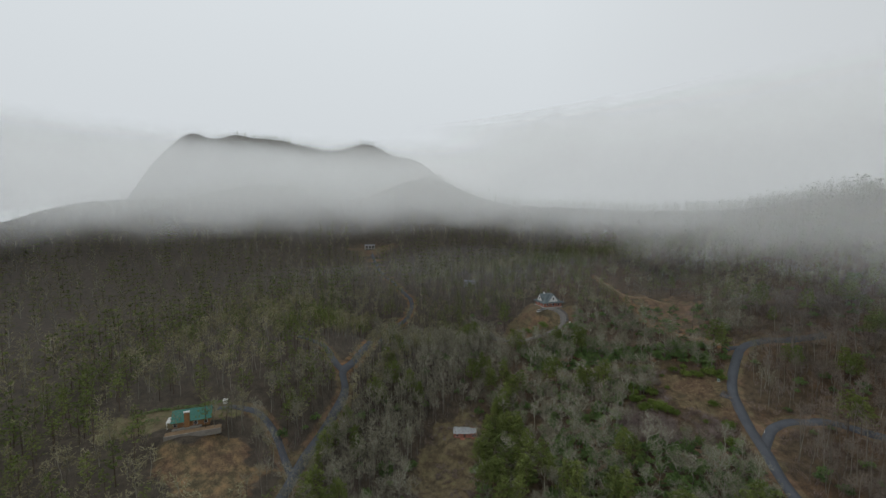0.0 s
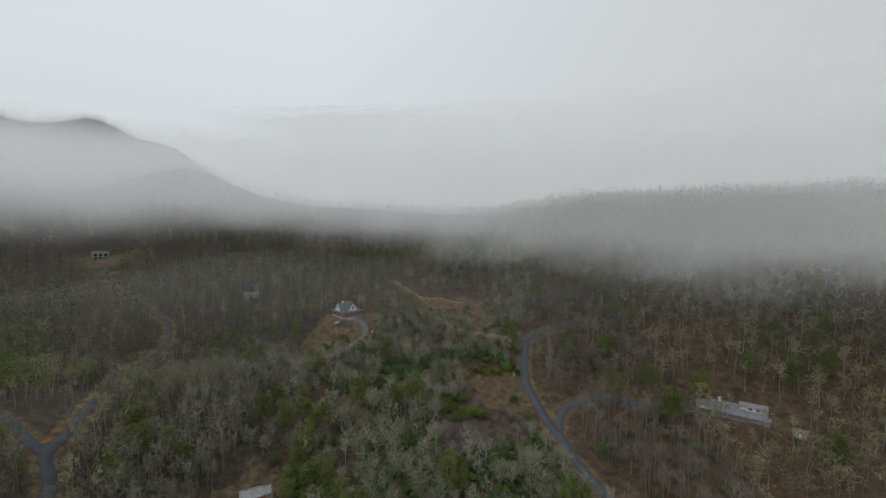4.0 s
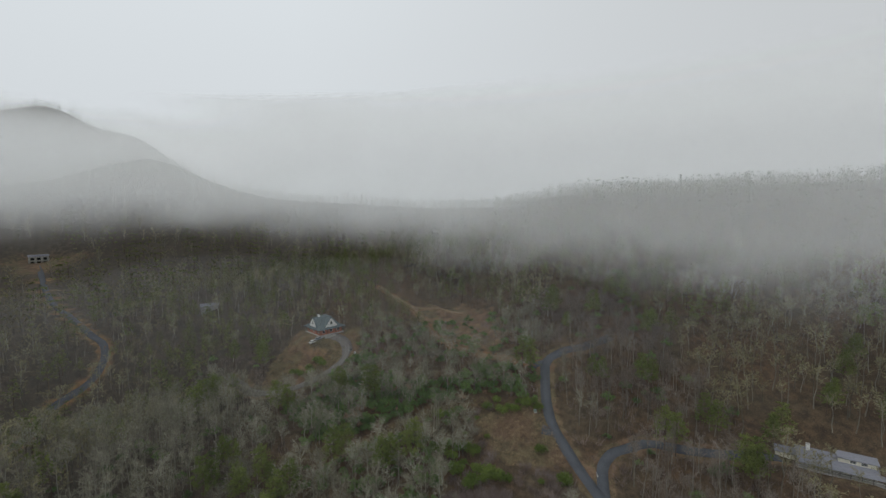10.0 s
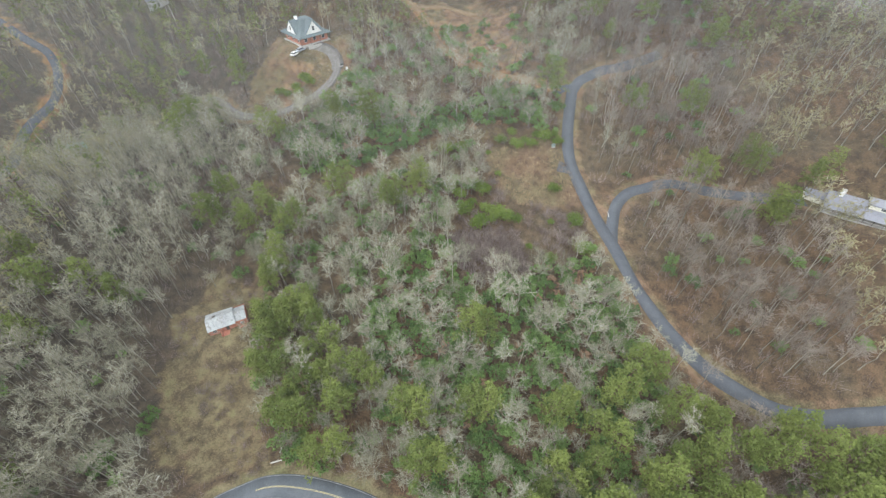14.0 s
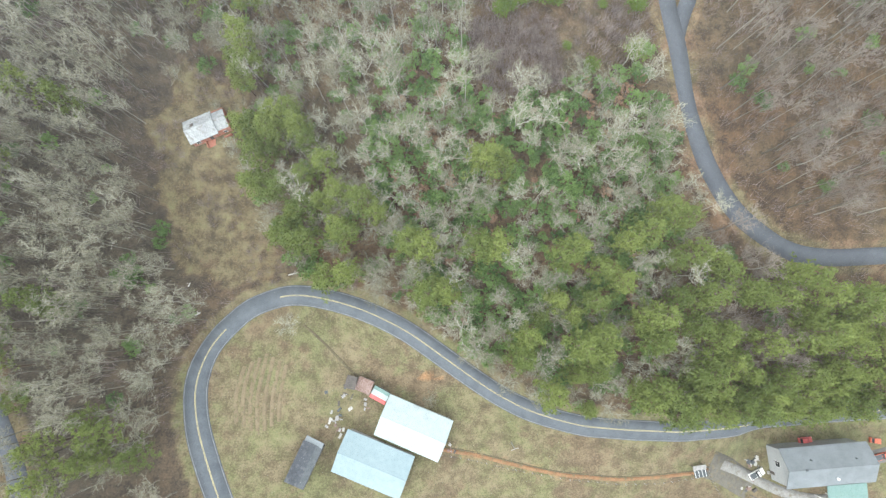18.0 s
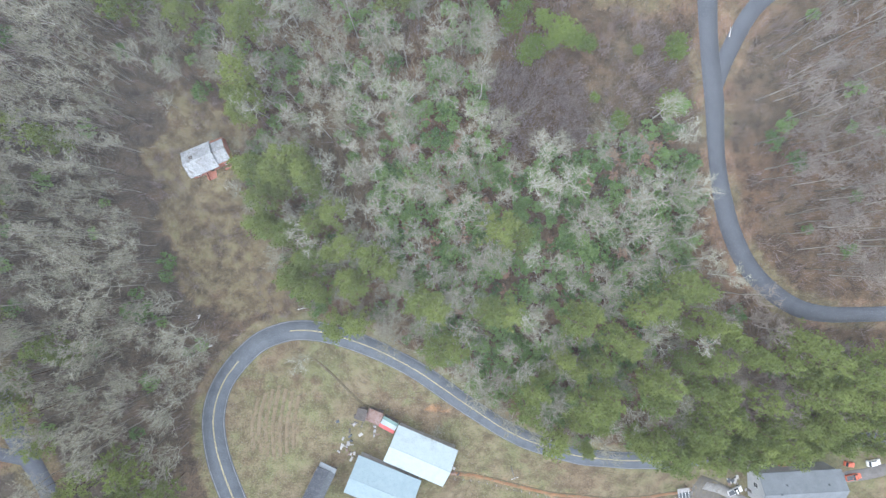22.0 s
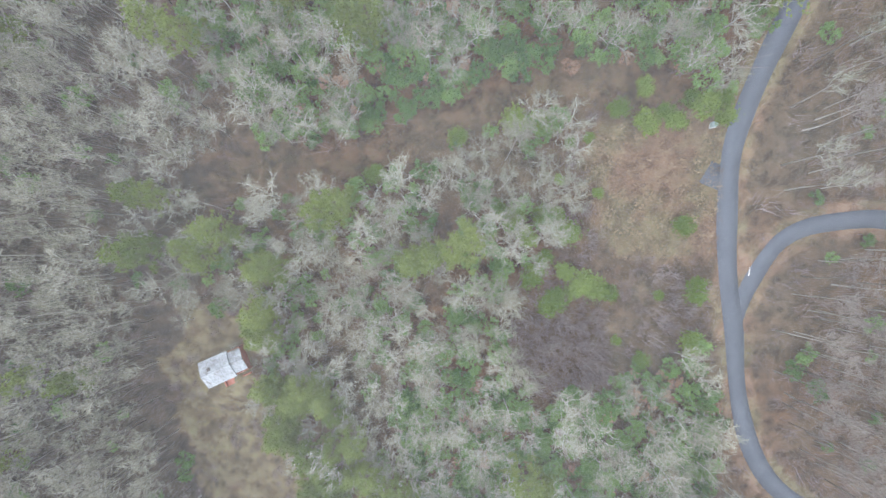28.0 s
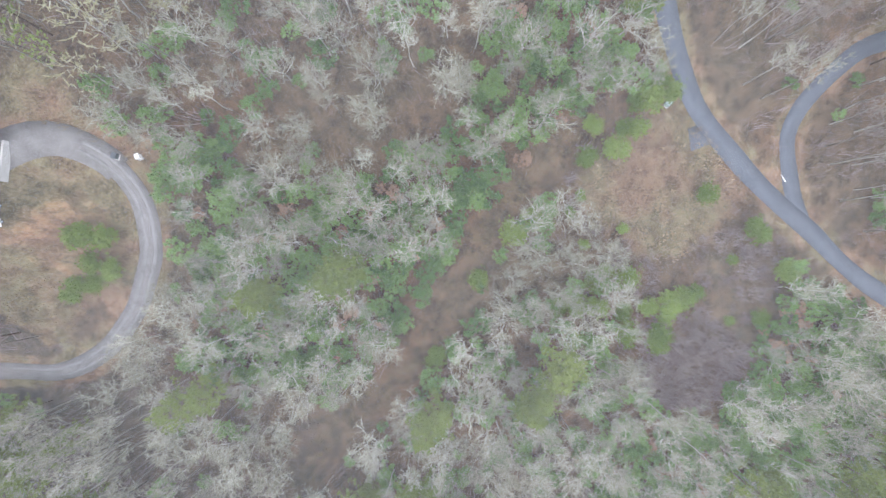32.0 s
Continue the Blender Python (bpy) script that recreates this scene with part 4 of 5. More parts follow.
tan = wood & ~pick & (rng.random(len(x)) < np.where(inside(CORE, x, y) | inside(NORTH, x, y), 0.5, 0.0))
plant("tan_leaved_saplings", SHRUB, np.stack([x, y, rng.uniform(0.4, 0.75, len(x)), rng.uniform(0, 6.28, len(x)), rng.random(len(x)), rng.integers(0, 4, len(x))], 1)[tan], [PINE_BARK, living("withered_leaves", (0.16, 0.10, 0.06), (0.33, 0.21, 0.14))],
      "young oaks holding withered tan leaves", "shrubs")
young = [(6, 123), (9, 121), (15, 122), (18, 122), (21, 118), (12, 117), (21, 109), (25, 107), (28, 105), (31, 104), (23, 104), (19, 102), (17, 101), (16, 112), (13, 108), (34, 92), (44, 103), (53, 104), (7, 111),
         (31, 145), (41, 144), (37, 142), (43, 142), (46, 146), (49, 145), (52, 146), (54, 143), (8, 143), (14, 142), (25, 139), (21, 138), (28, 127), (48.5, 119.5), (36, 149), (19, 130), (-24, 132), (-4, 140), (-60, 203), (-57, 200), (-64, 199), (-68, 196), (-72, 198), (-62, 195), (41, 87), (53, 91)]
small = {(34, 92), (44, 103), (28, 127), (25, 139), (21, 138), (19, 130), (7, 111)}
grove("young_evergreen", BUSH, [(px, py, 0.8 if (px, py) in small else 1.25 + 0.7 * ((i * 37) % 10) / 10, i, 0.1 * (i % 10), i % 4) for i, (px, py) in enumerate(young)], [PINE_BARK, living("bright_evergreen_leaves", (0.06, 0.095, 0.018), (0.17, 0.225, 0.05))],
      ("stem", "crown"), "bright green young evergreen bush in dry meadow", "bush", "bushes in the meadow")


def brush(seed, stalks, high, spread):
    r, p = random.Random(seed), Pieces()
    for i in range(stalks):
        a, q = r.uniform(0, math.tau), spread * math.sqrt(r.random())
        s = Vector((q * math.cos(a), q * math.sin(a), -0.1))
        p.limb(s, s + Vector((r.gauss(0, 0.35), r.gauss(0, 0.35), 1)) * high * r.uniform(0.5, 1.1), 0.06, 0, 3, 0)
    return p.done()


SAPLING = [brush(121 + k, 12, 5.2, 2.4) for k in range(4)]
keep = wood & (rng.random(len(x)) < np.where((x > 62) | (x < -70), 0.34, 0.2))
plant("sapling_undergrowth", SAPLING, np.stack([x, y, rng.uniform(0.6, 1.2, len(x)), rng.uniform(0, 6.28, len(x)), rng.random(len(x)), rng.integers(0, 4, len(x))], 1)[keep], [BRUSH],
      "thin leafless saplings on the forest floor", "saplings")
TUFT = [brush(101 + k, 14, 0.9, 0.8) for k in range(4)]
SCRUB = [brush(111 + k, 46, 2.6, 1.7) for k in range(4)]
gx, gy = np.meshgrid(np.arange(-92, 62, 1.7), np.arange(30, 150, 1.7))
x, y = (gx + rng.uniform(-0.8, 0.8, gx.shape)).ravel(), (gy + rng.uniform(-0.8, 0.8, gy.shape)).ravel()
tall = np.stack([x, y, rng.uniform(0.6, 1.3, len(x)), rng.uniform(0, 6.28, len(x)), rng.random(len(x)), rng.integers(0, 4, len(x))], 1)
pick = (inside(SHED_CLEARING, x, y) & (rng.random(len(x)) < 0.35)) & (np.hypot(x + 70, y - 80) > 9)
plant("clearing_grass", TUFT, tall[pick], [STRAW], "tufts of tan dry grass in the clearing", "grass")
gx, gy = np.meshgrid(np.arange(5, 60, 0.95), np.arange(76, 150, 0.95))
mx, my = (gx + rng.uniform(-0.5, 0.5, gx.shape)).ravel(), (gy + rng.uniform(-0.5, 0.5, gy.shape)).ravel()
dry = np.stack([mx, my, rng.uniform(0.5, 1.2, len(mx)), rng.uniform(0, 6.28, len(mx)), rng.random(len(mx)), rng.integers(0, 4, len(mx))], 1)
clump = np.sin(mx * 0.8 + 1.2 * np.sin(my * 0.35)) * np.sin(my * 0.7 + np.sin(mx * 0.45)) + rng.normal(0, 0.5, len(mx))
tan_side = inside(TAN_MEADOW, mx, my)
plant("dry_grass", TUFT, dry[tan_side & (clump > -0.35)], [living("meadow_straw", (0.14, 0.095, 0.055), (0.42, 0.32, 0.20), 0.95)], "tufts of tan dry grass in the meadow", "grass")
plant("dead_stalks", TUFT, dry[inside(MEADOW, mx, my) & (((clump < -0.3) & tan_side) | ((clump > 0) & ~tan_side))], [living("dead_brown_stalks", (0.07, 0.05, 0.036), (0.22, 0.16, 0.115), 0.95)], "dead brown weed stalks in the meadow", "weeds")
gx, gy = np.meshgrid(np.arange(-94, -34, 1.3), np.arange(190, 240, 1.3))
hx, hy = (gx + rng.uniform(-0.6, 0.6, gx.shape)).ravel(), (gy + rng.uniform(-0.6, 0.6, gy.shape)).ravel()
lot = inside(HOUSE_LOT, hx, hy) & (away(HOUSE_DRIVE, hx, hy) > 2.9) & (np.hypot(hx + 61, hy - 225) > 15) & (rng.random(len(hx)) < 0.6)
plant("knoll_grass", TUFT, np.stack([hx, hy, rng.uniform(0.7, 1.4, len(hx)), rng.uniform(0, 6.28, len(hx)), rng.random(len(hx)), rng.integers(0, 4, len(hx))], 1)[lot], [STRAW], "clumps of straw-coloured grass inside the drive's loop", "grass")
way = TRAIL[rng.integers(0, len(TRAIL), 700)] + rng.normal(0, 2.2, (700, 2))
plant("trail_weeds", TUFT, np.stack([way[:, 0], way[:, 1], rng.uniform(0.5, 1.1, 700), rng.uniform(0, 6.28, 700), rng.random(700), rng.integers(0, 4, 700)], 1), [living("mixed_weeds", (0.075, 0.07, 0.03), (0.22, 0.175, 0.09), 0.95)], "brown and olive weeds along the trail", "weeds")
rough = inside(SHED_CLEARING, x, y) & (np.sin(x * 0.21 + 0.6) * np.sin(y * 0.17 + 1) > 0.15) & (rng.random(len(x)) < 0.4) & (np.hypot(x + 70, y - 80) > 10)
plant("clearing_scrub", SCRUB, tall[rough] * (1, 1, 0.6, 1, 1, 1), [BRUSH], "low leafless scrub in patches of the clearing", "scrub")
pick = inside(BARE_PATCH, x, y) | (inside(MEADOW, x, y) & ~inside(TAN_MEADOW, x, y) & (rng.random(len(x)) < 0.2))
plant("brown_scrub", SCRUB, tall[pick], [BRUSH], "thicket of leafless brown scrub in the meadow", "scrub")


# ---- farm by the county road ----
def level(x, y, length, width, turn):
    c, s = math.cos(radians(turn)), math.sin(radians(turn))
    h = [gz(x + c * a - s * b, y + s * a + c * b) for a in (-length / 2, 0, length / 2) for b in (-width / 2, 0, width / 2)]
    return sum(h) / len(h), min(h)


def barn(x, y, turn, length, width, eave, ridge, roof, wall, label, seams=0.9, off=0.0):
    z, low = level(x, y, length, width, turn)
    top = thing("barn", x, y, turn, label, "barn", z=z)
    walls(top, length, width, low - z - 0.3, eave, wall)
    gable_roof(top, length, width, eave, ridge, roof, 0.6, seams, off=off, gable=wall)
    part("door", B(length / 2 - 0.02, -1.8, 0, length / 2 + 0.08, 1.8, 3.0), DARK_WOOD, top)
    for k in range(5):
        px = -length / 2 + 0.3 + (length - 0.6) * k / 4
        part("post", B(px - 0.12, -width / 2 - 0.45, low - z - 0.3, px + 0.12, -width / 2 - 0.25, eave - 0.2), GREY_WOOD, top)
    return top


barn(-8.3, -9.9, -22.5, 19.2, 11.2, 4.0, 6.2, WHITE_METAL, GREY_WOOD, "long barn with bright white metal gable roof")
barn(-20.2, -19.9, -21.5, 20.2, 11.4, 3.6, 5.8, PALE_METAL, GREY_WOOD, "long barn with pale blue metal gable roof")


def lean_shed(x, y, turn, length, width, high, low_side, roof, label, wall=DARK_WOOD, strips=()):
    z, low = level(x, y, length, width, turn)
    top = thing("shed", x, y, turn, label, "shed", "farm sheds", z=z)
    walls(top, length, width, low - z - 0.3, low_side, wall)
    part("roof", prism([(-width / 2 - 0.3, low_side), (-width / 2 - 0.3, low_side + 0.1), (width / 2 + 0.3, high + 0.1), (width / 2 + 0.3, high)], -length / 2 - 0.3, length / 2 + 0.3), roof, top)
    for a, c, mat in strips:
        s = (high - low_side) / (width + 0.6)
        ya, yc = -width / 2 - 0.3 + a * (width + 0.6), -width / 2 - 0.3 + c * (width + 0.6)
        za, zc = low_side + 0.105 + s * a * (width + 0.6), low_side + 0.105 + s * c * (width + 0.6)
        part("roof_sheet", prism([(ya, za), (ya, za + 0.03), (yc, zc + 0.03), (yc, zc)], -length / 2 - 0.32, length / 2 + 0.32), mat, top)
    part("door", B(-0.5, -width / 2 - 0.06, 0, 0.5, -width / 2 - 0.01, 1.9), GREY_WOOD, top)
    return top


tar_shed = lean_shed(-39.8, -19.2, 65, 11.6, 5.4, 3.4, 2.6, BLACK_ROOF, "low shed with a patched black tar roof", strips=((0.02, 0.34, DARK_METAL),))
part("roof_end", B(5.95, -2.8, 2.75, 7.5, 2.8, 2.87), GREY_SHINGLE, tar_shed, "grey sheet at the roof's end")
lean_shed(-18.6, -0.7, -28, 4.6, 3.2, 3.0, 2.6, WHITE_METAL, "small shed roofed with red, white and green sheets", strips=((0.0, 0.3, RED_PAINT), (0.72, 1.0, SEA_METAL)))
lean_shed(-23.0, 2.3, -22, 4.2, 3.6, 2.9, 2.5, RUST, "small shed with a rusty metal roof")
lean_shed(-26.8, 3.4, -15, 2.6, 3.2, 2.6, 2.3, DARK_WOOD, "small open shed of dark boards")


def junk(x, y, n, seed, where, spread=2.5):
    """Scattered scrap: lidded crates and loose boards."""
    r = random.Random(seed)
    for k in range(n):
        px, py = x + r.gauss(0, spread), y + r.gauss(0, spread * 0.7)
        if k % 3 == 2:
            top = thing("plank", px, py, r.uniform(0, 180), f"weathered loose board lying {where}", "board", "scrap in the yard")
            a = r.uniform(0.8, 1.9)
            part("board", B(-a, -0.13, 0.0, a, 0.13, 0.09, bevel=0.02), r.choice([GREY_WOOD, RUST, DARK_WOOD]), top)
            part("batten", B(-a * 0.7, -0.3, 0.09, -a * 0.7 + 0.12, 0.3, 0.14), GREY_WOOD, top)
            continue
        a, c, h = r.uniform(0.25, 0.8), r.uniform(0.2, 0.55), r.uniform(0.2, 0.6)
        mat = r.choice([CONCRETE, GREY_WOOD, RUST, DARK_METAL, GREY_WOOD, DARK_WOOD])
        top = thing("crate", px, py, r.uniform(0, 90), f"old scrap crate lying {where}", "scrap", "scrap in the yard")
        part("body", B(-a, -c, -0.1, a, c, h, bevel=0.04), mat, top)
        part("lid", B(-a - 0.03, -c - 0.03, h, a + 0.03, c + 0.03, h + 0.05, bevel=0.015), r.choice([CONCRETE, mat, mat]), top)


junk(-33.5, -7.0, 10, 1, "in the farmyard grass", 1.9)
junk(-29, 1, 9, 2, "in the farmyard grass", 2.6)
junk(-13, -22, 5, 5, "beside the blue-roofed barn", 2.2)
junk(103.5, -26.0, 12, 3, "beside the muddy yard", 1.9)
junk(99, -35.5, 9, 4, "at the edge of the drive", 2.8)
junk(-31, -11.5, 8, 7, "in the farmyard grass", 1.6)
junk(-24, -5.5, 5, 8, "behind the barns", 1.8)
junk(3, -16, 5, 6, "beside the white-roofed barn", 1.6)


# ---- grey house by the field ----
def grey_house():
    x, y, turn, L, W = 121.0, -25.0, 3.9, 27.0, 10.8
    z, low = -25.0, level(x, y, L, W, turn)[1]
    top = thing("grey_house", x, y, turn, "long house with tall pale grey walls and grey shingle gable roof", "house", z=z + 0.2)
    walls(top, L, W, low - z - 0.7, 3.0, SIDING)
    gable_roof(top, L, W, 3.0, 5.4, GREY_SHINGLE, 0.6, gable=SIDING)
    window(top, -L / 2, 0.6, -0.6, 1.7, 1.9, 90)
    part("gable_door", B(-L / 2 - 0.07, -3.6, low - z - 0.1, -L / 2 - 0.01, -2.6, low - z + 2.0), DARK_WOOD, top)
    for k in range(9):
        part("siding_course", B(-L / 2 - 0.025, -W / 2 + 0.02, low - z + 0.3 + 0.62 * k, -L / 2 - 0.004, W / 2 - 0.02, low - z + 0.34 + 0.62 * k), CONCRETE, top)
    for k in range(6):
        window(top, -10.5 + 4.2 * k, -W / 2, 1.0, 1.3, 1.2, 180)
    for px, py in ((-6, 2.5), (8, 2.0)):
        part("vent", tube(bmesh.new(), (px, py, 4.0), (px, py, 5.2), 0.18, 0.18), DARK_METAL, top)
    part("dish", tube(bmesh.new(), (1.5, -3.4, 3.9), (1.3, -3.6, 4.6), 0.08, 0.45, 10), WHITE_PAINT, top)
    part("ridge_vent", B(-9, -0.25, 5.5, -8.2, 0.25, 5.75), DARK_METAL, top)
    porch = part("porch_roof", prism([(-W / 2 - 5.6, 2.2), (-W / 2 - 5.6, 2.32), (-W / 2 - 0.55, 3.1), (-W / 2 - 0.55, 2.98)], -1.5, 11.0), SEA_METAL, top, "sea-green metal porch roof")
    for k in range(14):
        part("seam", prism([(-W / 2 - 5.6, 2.32), (-W / 2 - 5.6, 2.37), (-W / 2 - 0.55, 3.15), (-W / 2 - 0.55, 3.1)], -1.45 + 0.95 * k, -1.4 + 0.95 * k), SEA_METAL, porch)
    for k in range(4):
        part("porch_post", B(-1.3 + 4.0 * k, -W / 2 - 5.4, low - z - 1.5, -1.14 + 4.0 * k, -W / 2 - 5.24, 2.25), WHITE_PAINT, top)


grey_house()


def car(x, y, turn, paint, label, length=4.7, width=1.85, pickup=False, category="car"):
    top = thing("car" if not pickup else "pickup_truck", x, y, turn, label, category, "parked vehicles", z=gz(x, y) + 0.18)
    a, w = length / 2, width / 2
    side = [(-a, 0.35), (-a, 0.95), (-a + 0.1, 1.0), (a - 1.3, 1.0), (a - 0.1, 0.85), (a, 0.6), (a, 0.35)]
    bm = prism([(p, q) for p, q in side], -w, w)
    bm.transform(pose(0, 0, 0, 0, 0, -90))
    body = part("body", bm, paint, top)
    c0, c1 = (-0.4, a - 1.4) if pickup else (-a + 0.35, a - 1.25)
    bm = prism([(c0, 1.0), (c0 + 0.35, 1.52), (c1 - 0.6, 1.52), (c1, 1.0)], -w + 0.12, w - 0.12)
    bm.transform(pose(0, 0, 0, 0, 0, -90))
    part("cabin_glass", bm, GLASS, top)
    part("roof", B(c0 + 0.4, -w + 0.14, 1.52, c1 - 0.62, w - 0.14, 1.58, bevel=0.02), paint, top)
    if pickup:
        part("bed", B(-a + 0.1, -w + 0.15, 1.0, c0 - 0.1, w - 0.15, 1.03), DARK_METAL, top)
    for sx in (-1, 1):
        for sy in (-1, 1):
            wheel = part("wheel", tube(bmesh.new(), (sx * a * 0.62, sy * (w - 0.2), 0.16), (sx * a * 0.62, sy * (w + 0.02), 0.16), 0.34, 0.34, 12), RUBBER, top)
            part("rim", tube(bmesh.new(), (sx * a * 0.62, sy * (w + 0.021), 0.16), (sx * a * 0.62, sy * (w + 0.03), 0.16), 0.2, 0.2, 10), SILVER, wheel)
    for sy in (-1, 1):
        part("headlight", B(a - 0.05, sy * w * 0.75 - 0.15, 0.62, a + 0.02, sy * w * 0.75 + 0.15, 0.76), WHITE_PAINT, body)


car(147.0, -25.0, 14, ORANGE_PAINT, "orange-red pickup truck parked behind the grey house", 5.6, 2.0, True, "truck")
car(119.6, -19.0, 5, RED_PAINT, "red car parked under the pines", 4.4)
car(102.7, -29.3, 24, WHITE_PAINT, "white pickup truck parked in the gravel yard", 5.2, 1.95, True, "truck")
car(151, -18.3, 12, WHITE_PAINT, "white car parked along the gravel yard")
car(157.2, -17.0, 10, WHITE_PAINT, "white van parked along the gravel yard", 5.2, 2.0)
car(143.8, -19.7, -10, ORANGE_PAINT, "small orange car parked by the road", 3.6, 1.6)


def pump_hut():
    top = thing("pump_hut", 79.5, -25.5, 8, "small open hut with a grey lattice roof", "hut")
    for sx in (-1, 1):
        for sy in (-1, 1):
            part("post", B(sx * 1.7 - 0.07, sy * 1.4 - 0.07, -0.5, sx * 1.7 + 0.07, sy * 1.4 + 0.07, 2.2), DARK_WOOD, top)
    part("roof", B(-2.0, -1.7, 2.2, 2.0, 0.4, 2.32), DARK_METAL, top)
    part("back_roof", B(-2.0, 0.42, 2.3, 2.0, 1.7, 2.42), GREY_WOOD, top)
    for k in range(4):
        part("roof_bar", B(-1.8 + 1.1 * k, -1.7, 2.32, -1.7 + 1.1 * k, 0.4, 2.4), WHITE_PAINT, top)


pump_hut()


def fence(points, label, high=1.2, gap=2.6):
    line = smooth(points, gap)
    top = thing("fence", *line[0], 0, label, "fence", z=gz(*line[0]))
    ox, oy, oz = line[0][0], line[0][1], gz(*line[0])
    last = None
    for px, py in line:
        q = Vector((px - ox, py - oy, gz(px, py) - oz))
        part("post", tube(bmesh.new(), q - Vector((0, 0, 0.4)), q + Vector((0, 0, high)), 0.07, 0.06, 5), GREY_WOOD, top)
        if last is not None:
            for h in (0.45, 0.95):
                part("wire", tube(bmesh.new(), last + Vector((0, 0, h)), q + Vector((0, 0, h)), 0.012, 0.012, 3), DARK_METAL, top)
        last = q


fence([(0, -18.5), (20, -23.5), (50, -28.2), (80, -28.4), (84, -24)], "old wire fence on wooden posts above the clay cut")
fence([(83.2, -25), (84.8, -29), (88.4, -34.3)], "short fence of wooden posts beside the yard", 1.3, 1.4)


def pole(x, y, high, label, name="utility_pole"):
    top = thing(name, x, y, 20, label, "pole")
    part("shaft", tube(bmesh.new(), (0, 0, -0.5), (0, 0, high), 0.16, 0.1, 7), GREY_WOOD, top)
    part("crossarm", B(-1.1, -0.06, high - 0.8, 1.1, 0.06, high - 0.65), GREY_WOOD, top)
    for k in (-1, 0, 1):
        part("insulator", tube(bmesh.new(), (k * 0.95, 0, high - 0.65), (k * 0.95, 0, high - 0.45), 0.05, 0.05), WHITE_PAINT, top)


pole(21, -15.5, 8, "wooden utility pole beside the county road")


# ---- brick cottage in the clearing ----
def cottage():
    x, y, turn, L, W = -70.8, 80.8, 24, 12.5, 7.2
    z, low = level(x, y, L, W, turn)
    top = thing("cottage", x, y, turn, "small derelict brick cottage with patched white metal roof", "house", z=z)
    walls(top, L, W, low - z - 0.3, 2.5, BRICK)
    gable_roof(top, 8.2, W, 2.5, 3.8, PATCHED, 0.4, 0.8, x=-2.0, gable=BRICK)
    gable_roof(top, 3.6, W - 1.4, 2.4, 3.3, PATCHED, 0.3, 0.8, x=4.1, gable=BRICK)
    # no opening here: a dark slab gives the shade of a hole
    part("roof_hole_shade", B(-4.2, 0.6, 3.58, -3.2, 1.6, 3.72), DARK_WOOD, top, "dark slab painted as a shaded roof hole")
    part("porch_slab", B(-2.6, -W / 2 - 2.2, low - z - 0.2, 1.2, -W / 2, 0.15), BRICK, top)
    part("porch_wall", B(-2.6, -W / 2 - 2.2, 0.15, -2.3, -W / 2, 1.0), BRICK, top)
    part("side_wall", B(3.2, -W / 2 - 1.4, low - z - 0.2, 5.6, -W / 2 - 1.1, 1.1), BRICK, top)
    window(top, -4.4, -W / 2, 0.9, 1.1, 1.1, 180)
    window(top, 4.4, -W / 2, 0.9, 0.9, 1.0, 180)
    part("door", B(-0.8, -W / 2 - 0.05, 0.15, 0.2, -W / 2 - 0.005, 2.1), DARK_WOOD, top)
    for c in range(4):
        part("brick_course", B(-L / 2 + 0.02, -W / 2 - 0.012, 0.1 + 0.6 * c, L / 2 - 0.02, -W / 2 - 0.002, 0.14 + 0.6 * c), CONCRETE, top)


cottage()


